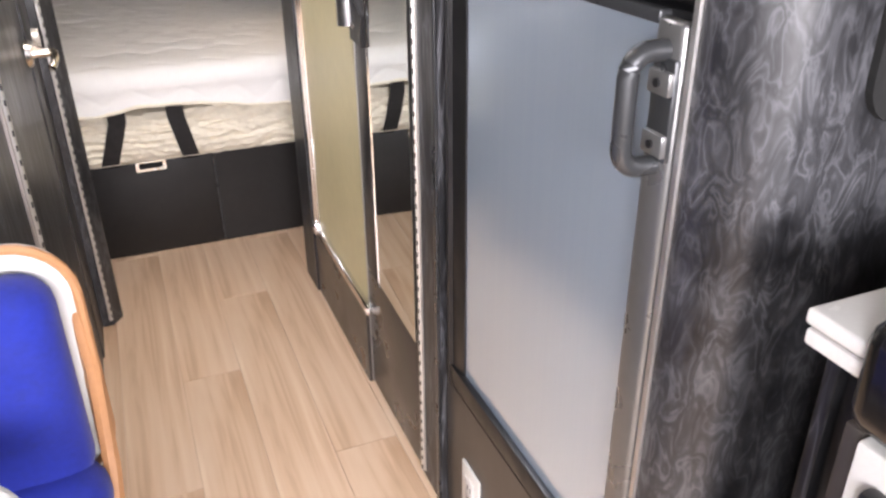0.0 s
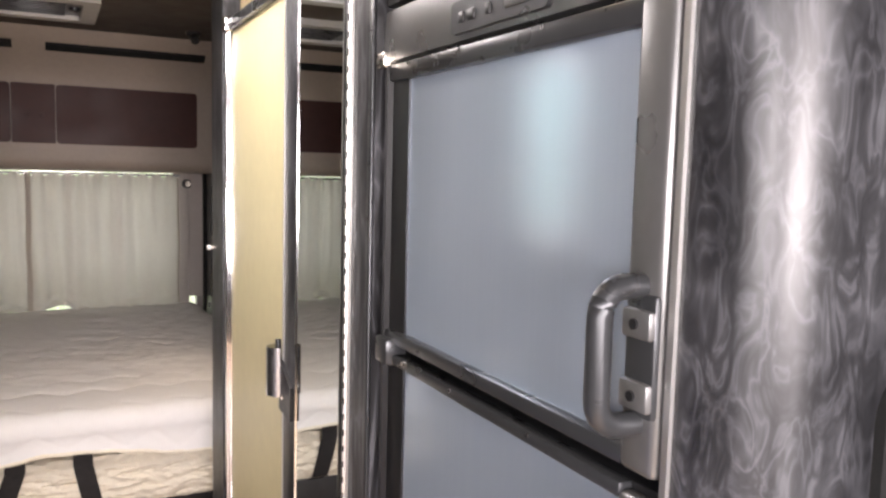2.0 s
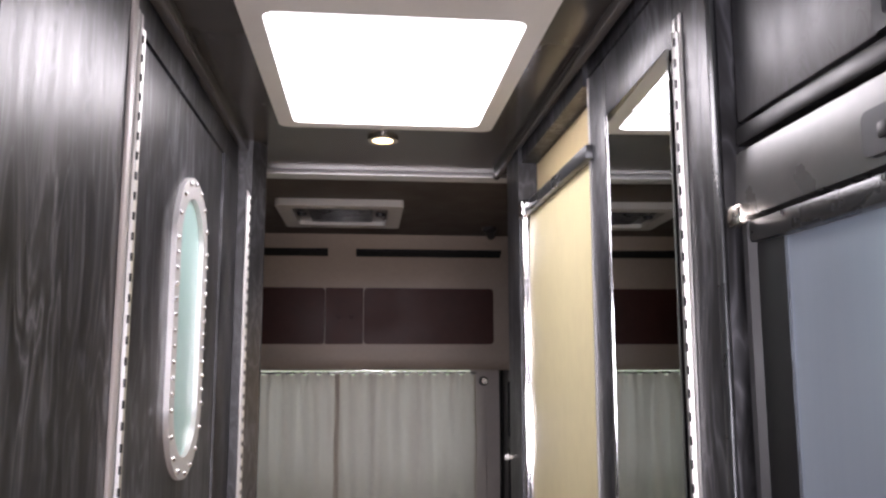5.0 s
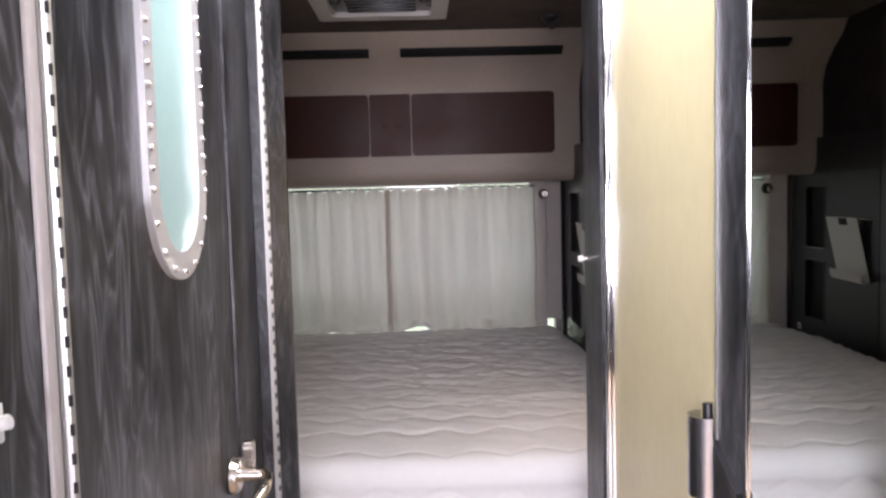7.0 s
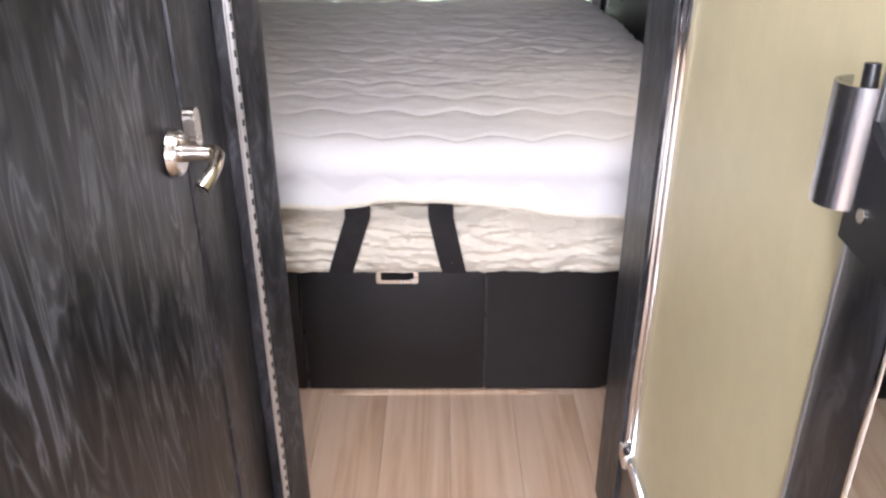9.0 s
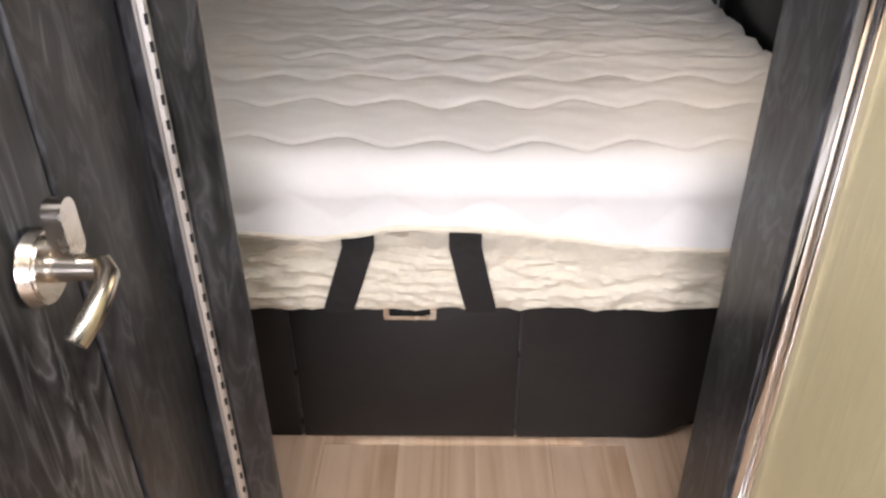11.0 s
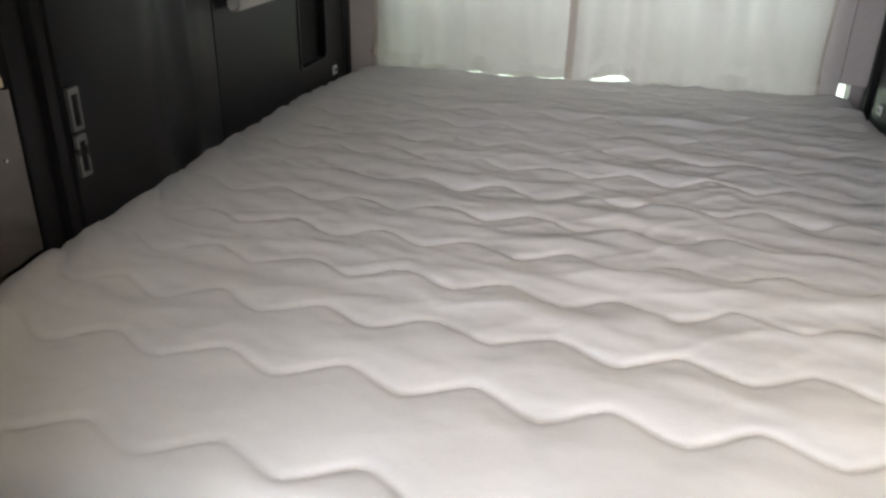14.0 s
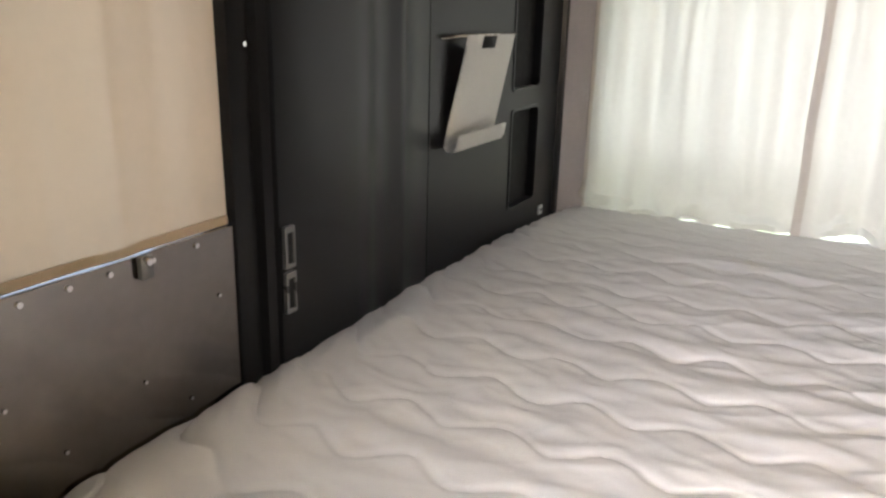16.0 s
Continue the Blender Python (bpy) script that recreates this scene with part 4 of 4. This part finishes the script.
    usb = thing("bed_socket", "small white socket just above the mattress", "socket", (wx, 1.7, 0.64))
    part("cover", bx(0.006, 0.012, 1.7, 1.73, 0.635, 0.662, 0.002), WHITE_PLASTIC, usb)
    part("port", bx(0.0118, 0.013, 1.708, 1.722, 0.645, 0.652), BLACK, usb)

    rk = thing("wall_rack", "pale folded metal magazine rack hung from a wire", "rack", (wx, 1.15, 0.9))
    q = lambda d, y, z: (X(d), y, z)
    # plate with a notch at the top and a rolled lip
    bm = bmesh.new()
    grid = [(0.034, 1.165), (0.031, 1.135), (0.012, 0.94), (0.012, 0.928), (0.02, 0.918), (0.035, 0.917), (0.042, 0.928), (0.043, 0.955)]
    ys = (1.13, 1.21, 1.29, 1.39)
    layer = []
    for off in (0.0, 0.003):
        layer.append([[bm.verts.new(q(d + off, y - 0.26 * (1.165 - z), z)) for y in ys] for d, z in grid])
    for i in range(len(grid) - 1):
        for k in range(3):
            if i == 0 and k == 1:
                continue
            for lay in layer:
                bm.faces.new((lay[i][k], lay[i][k + 1], lay[i + 1][k + 1], lay[i + 1][k]))
    part("plate", bm, RACK_METAL, rk)
    part("wire", tube([q(0.006, 1.06, 1.16), q(0.02, 1.065, 1.162), q(0.032, 1.09, 1.165), q(0.034, 1.4, 1.165), q(0.02, 1.425, 1.162), q(0.006, 1.43, 1.16)], 0.003, 8), NICKEL, rk)


bedroom_side(-1)
bedroom_side(1)
cable = tube([(0.752, 1.16, 1.16), (0.75, 1.1, 1.0), (0.755, 1.02, 0.85), (0.76, 0.95, 0.72), (0.765, 0.94, 0.6)], 0.003, 8)
single("cable", cable, WHITE_PLASTIC, "thin white cable hanging down to the bed", "cable")

# rear pillars and curtains
for s in (-1, 1):
    if s > 0:
        flat = [(0.625, 1.955), (0.63, 1.93), (0.645, 1.912), (0.698, 1.892), (0.698, 1.955)]
        structure("trim_rear_pillar", sweep(flat, "z", 0.45, 1.4), GREY_TRIM, "taupe moulded rear pillar trim")
    pr = [(s * 0.7, 1.955), (s * 0.7, 1.892), (s * 0.75, 1.87), (s * 0.8, 1.85), (s * 0.8, 1.96)]
    structure("trim_rear_pillar", sweep(pr, "z", 0.675 if s > 0 else 0.45, 1.4), GREY_TRIM, "taupe moulded rear pillar trim")
    hk = thing("curtain_hook", "dark round tie-back knob on the rear pillar", "hook", (s * 0.69, 1.9, 1.27), "tie-back knobs")
    part("base", rod((s * 0.69, 1.905, 1.285), (s * 0.69, 1.885, 1.285), 0.028, 20, 0.022, 0.003), BLACK, hk)
    part("knob", rod((s * 0.69, 1.885, 1.285), (s * 0.69, 1.865, 1.285), 0.012, 16, 0.016, 0.003), NICKEL, hk)


def curtain(x0, x1, seed, depth=1.9):
    bm = bmesh.new()
    nx, nz = 150, 44
    rows = []
    for i in range(nx + 1):
        x = x0 + (x1 - x0) * i / nx
        hemz = 0.628 + 0.012 * noise.noise(Vector((x * 7, seed, 0))) + 0.006 * noise.noise(Vector((x * 21, seed, 3)))
        if -0.02 < x < 0.13:
            hemz += 0.03 * math.sin((x + 0.02) / 0.15 * math.pi)
        line = []
        for k in range(nz + 1):
            f = k / nz
            z = hemz + (1.325 + 0.008 * math.sin(x * 90 + seed) - hemz) * f
            fold = 0.026 * noise.noise(Vector((x * 6.5 + 0.25 * f, f * 0.6, seed))) + 0.02 * noise.noise(Vector((x * 17 + 0.3 * f, f, seed + 5)))
            gather = 0.005 * math.sin(x * 130 + seed) * max(0.0, f - 0.85) / 0.15
            crumple = 0.03 * noise.noise(Vector((x * 14, f * 22, seed))) * max(0.0, 0.16 - f) / 0.16
            line.append(bm.verts.new((x + 0.01 * noise.noise(Vector((f * 3, seed, x * 2))) * (1 - f), depth + fold + gather + crumple, z)))
        rows.append(line)
    for a, b in zip(rows, rows[1:]):
        for k in range(nz):
            bm.faces.new((a[k], a[k + 1], b[k + 1], b[k]))
    lines = [[v.co.copy() for v in line] for line in rows]
    c = thing("curtain", "drawn ivory cloth curtain over the rear window", "curtain", ((x0 + x1) / 2, depth, 0.655), "rear curtains")
    part("cloth", bm, CURTAIN, c)
    for cols in (lines[:6], lines[-3:]):
        hm = bmesh.new()
        grid = [[hm.verts.new(p + Vector((0, -0.004, 0))) for p in line] for line in cols]
        for a, b in zip(grid, grid[1:]):
            for k in range(nz):
                hm.faces.new((a[k], a[k + 1], b[k + 1], b[k]))
        part("side_hem", hm, SEAM_CLOTH, c, "doubled beige side hem")
    return c


curtain(-0.71, -0.062, 1.0)
curtain(-0.085, 0.645, 4.0, 1.878)
single("curtain_rail", rod((-0.7, 1.915, 1.328), (0.7, 1.915, 1.328), 0.006, 10), GREY_PLASTIC, "thin grey curtain rail over the rear window", "rail")

# rear overhead cabinet
rc = thing("rear_cabinet", "beige moulded overhead cabinet with mahogany doors", "cabinet", (0, 1.75, 1.34))
pr = [(1.96, 1.355), (1.68, 1.345), *[(1.61 + 0.055 * math.sin(radians(a)) * -1, 1.40 - 0.055 * math.cos(radians(a))) for a in range(0, 91, 15)], (1.552, 1.5), (1.556, 1.74), (1.53, 1.80), (1.45, 1.87), (1.38, 1.91), (1.33, 1.966), (1.96, 1.966)]
part("body", sweep(pr, "x", -0.8, 0.8), BEIGE, rc)
dp = [(-0.685, -0.127), (-0.123, 0.055), (0.059, 0.685)]
for x0, x1 in dp:
    d = part("door", sweep(rounded((x0 + x1) / 2, 1.603, x1 - x0, 0.268, 0.018 if x1 - x0 > 0.3 else 0.004, 5), "y", 1.536, 1.556), MAROON, rc, "mahogany door panel")
    if x1 - x0 < 0.3:
        for xx in (-0.06, 0.0):
            part("knob", rod((xx, 1.537, 1.6), (xx, 1.53, 1.6), 0.01, 14, 0.008), MAROON, d)
for x0, x1, yy, zz in ((-0.6, -0.11, 1.405, 1.898), (0.02, 0.7, 1.405, 1.898)):
    part("air_slot", sweep([(yy - 0.022, zz - 0.004), (yy + 0.018, zz - 0.024), (yy + 0.02, zz - 0.01), (yy - 0.018, zz + 0.01)], "x", x0, x1), VOID, rc, "black air slot")

ac = thing("ceiling_vent", "beige rectangular air outlet with swivel louvres over the bed", "air vent", (-0.03, 0.77, 1.965))
part("frame", ring(rounded(-0.03, 0.77, 0.46, 0.48, 0.02, 4), rounded(-0.03, 0.77, 0.35, 0.34, 0.02, 4), "z", 1.94, 1.967), RACK_METAL, ac)
part("grille", box(-0.2, 0.14, 0.61, 0.93, 1.955, 1.963), GREY_PLASTIC, ac)
for k in range(7):
    part("slat", box(-0.15, 0.09, 0.63 + 0.044 * k, 0.65 + 0.044 * k, 1.948, 1.957, 0.002), BAR_PLASTIC, ac)
for xx in (-0.18, 0.12):
    part("swivel", rod((xx, 0.76, 1.963), (xx, 0.76, 1.944), 0.022, 18, 0.018, 0.002), BLACK, ac)
rl = thing("reading_lamp", "small dark swivel reading lamp on the ceiling", "lamp", (0.6, 1.1, 1.965))
part("base", rod((0.6, 1.1, 1.966), (0.6, 1.1, 1.945), 0.035, 20, 0.028, 0.003), BAR_PLASTIC, rl)
part("head", rod((0.6, 1.09, 1.945), (0.6, 1.05, 1.92), 0.022, 16, 0.018, 0.003), BLACK, rl)

# ---- floor planks ----
PW, PL = 0.152, 1.22
pm = mesh_of("plank", box(-PW / 2 + 0.0006, PW / 2 - 0.0006, -PL / 2 + 0.0006, PL / 2 - 0.0006, -0.004, 0.0, 0.0006, 1), PLANK)
k_row = 0
x = -0.95 + PW / 2
while x + PW / 2 < 0.96:
    y = -4.48 + PL / 2 + 0.4 * (k_row % 3)
    k_row += 1
    while y - PL / 2 < 0.6:
        pk = new("plank", pm)
        pk.parent = floor_ob
        pk.location = (x, y, 0)
        y += PL
    x += PW
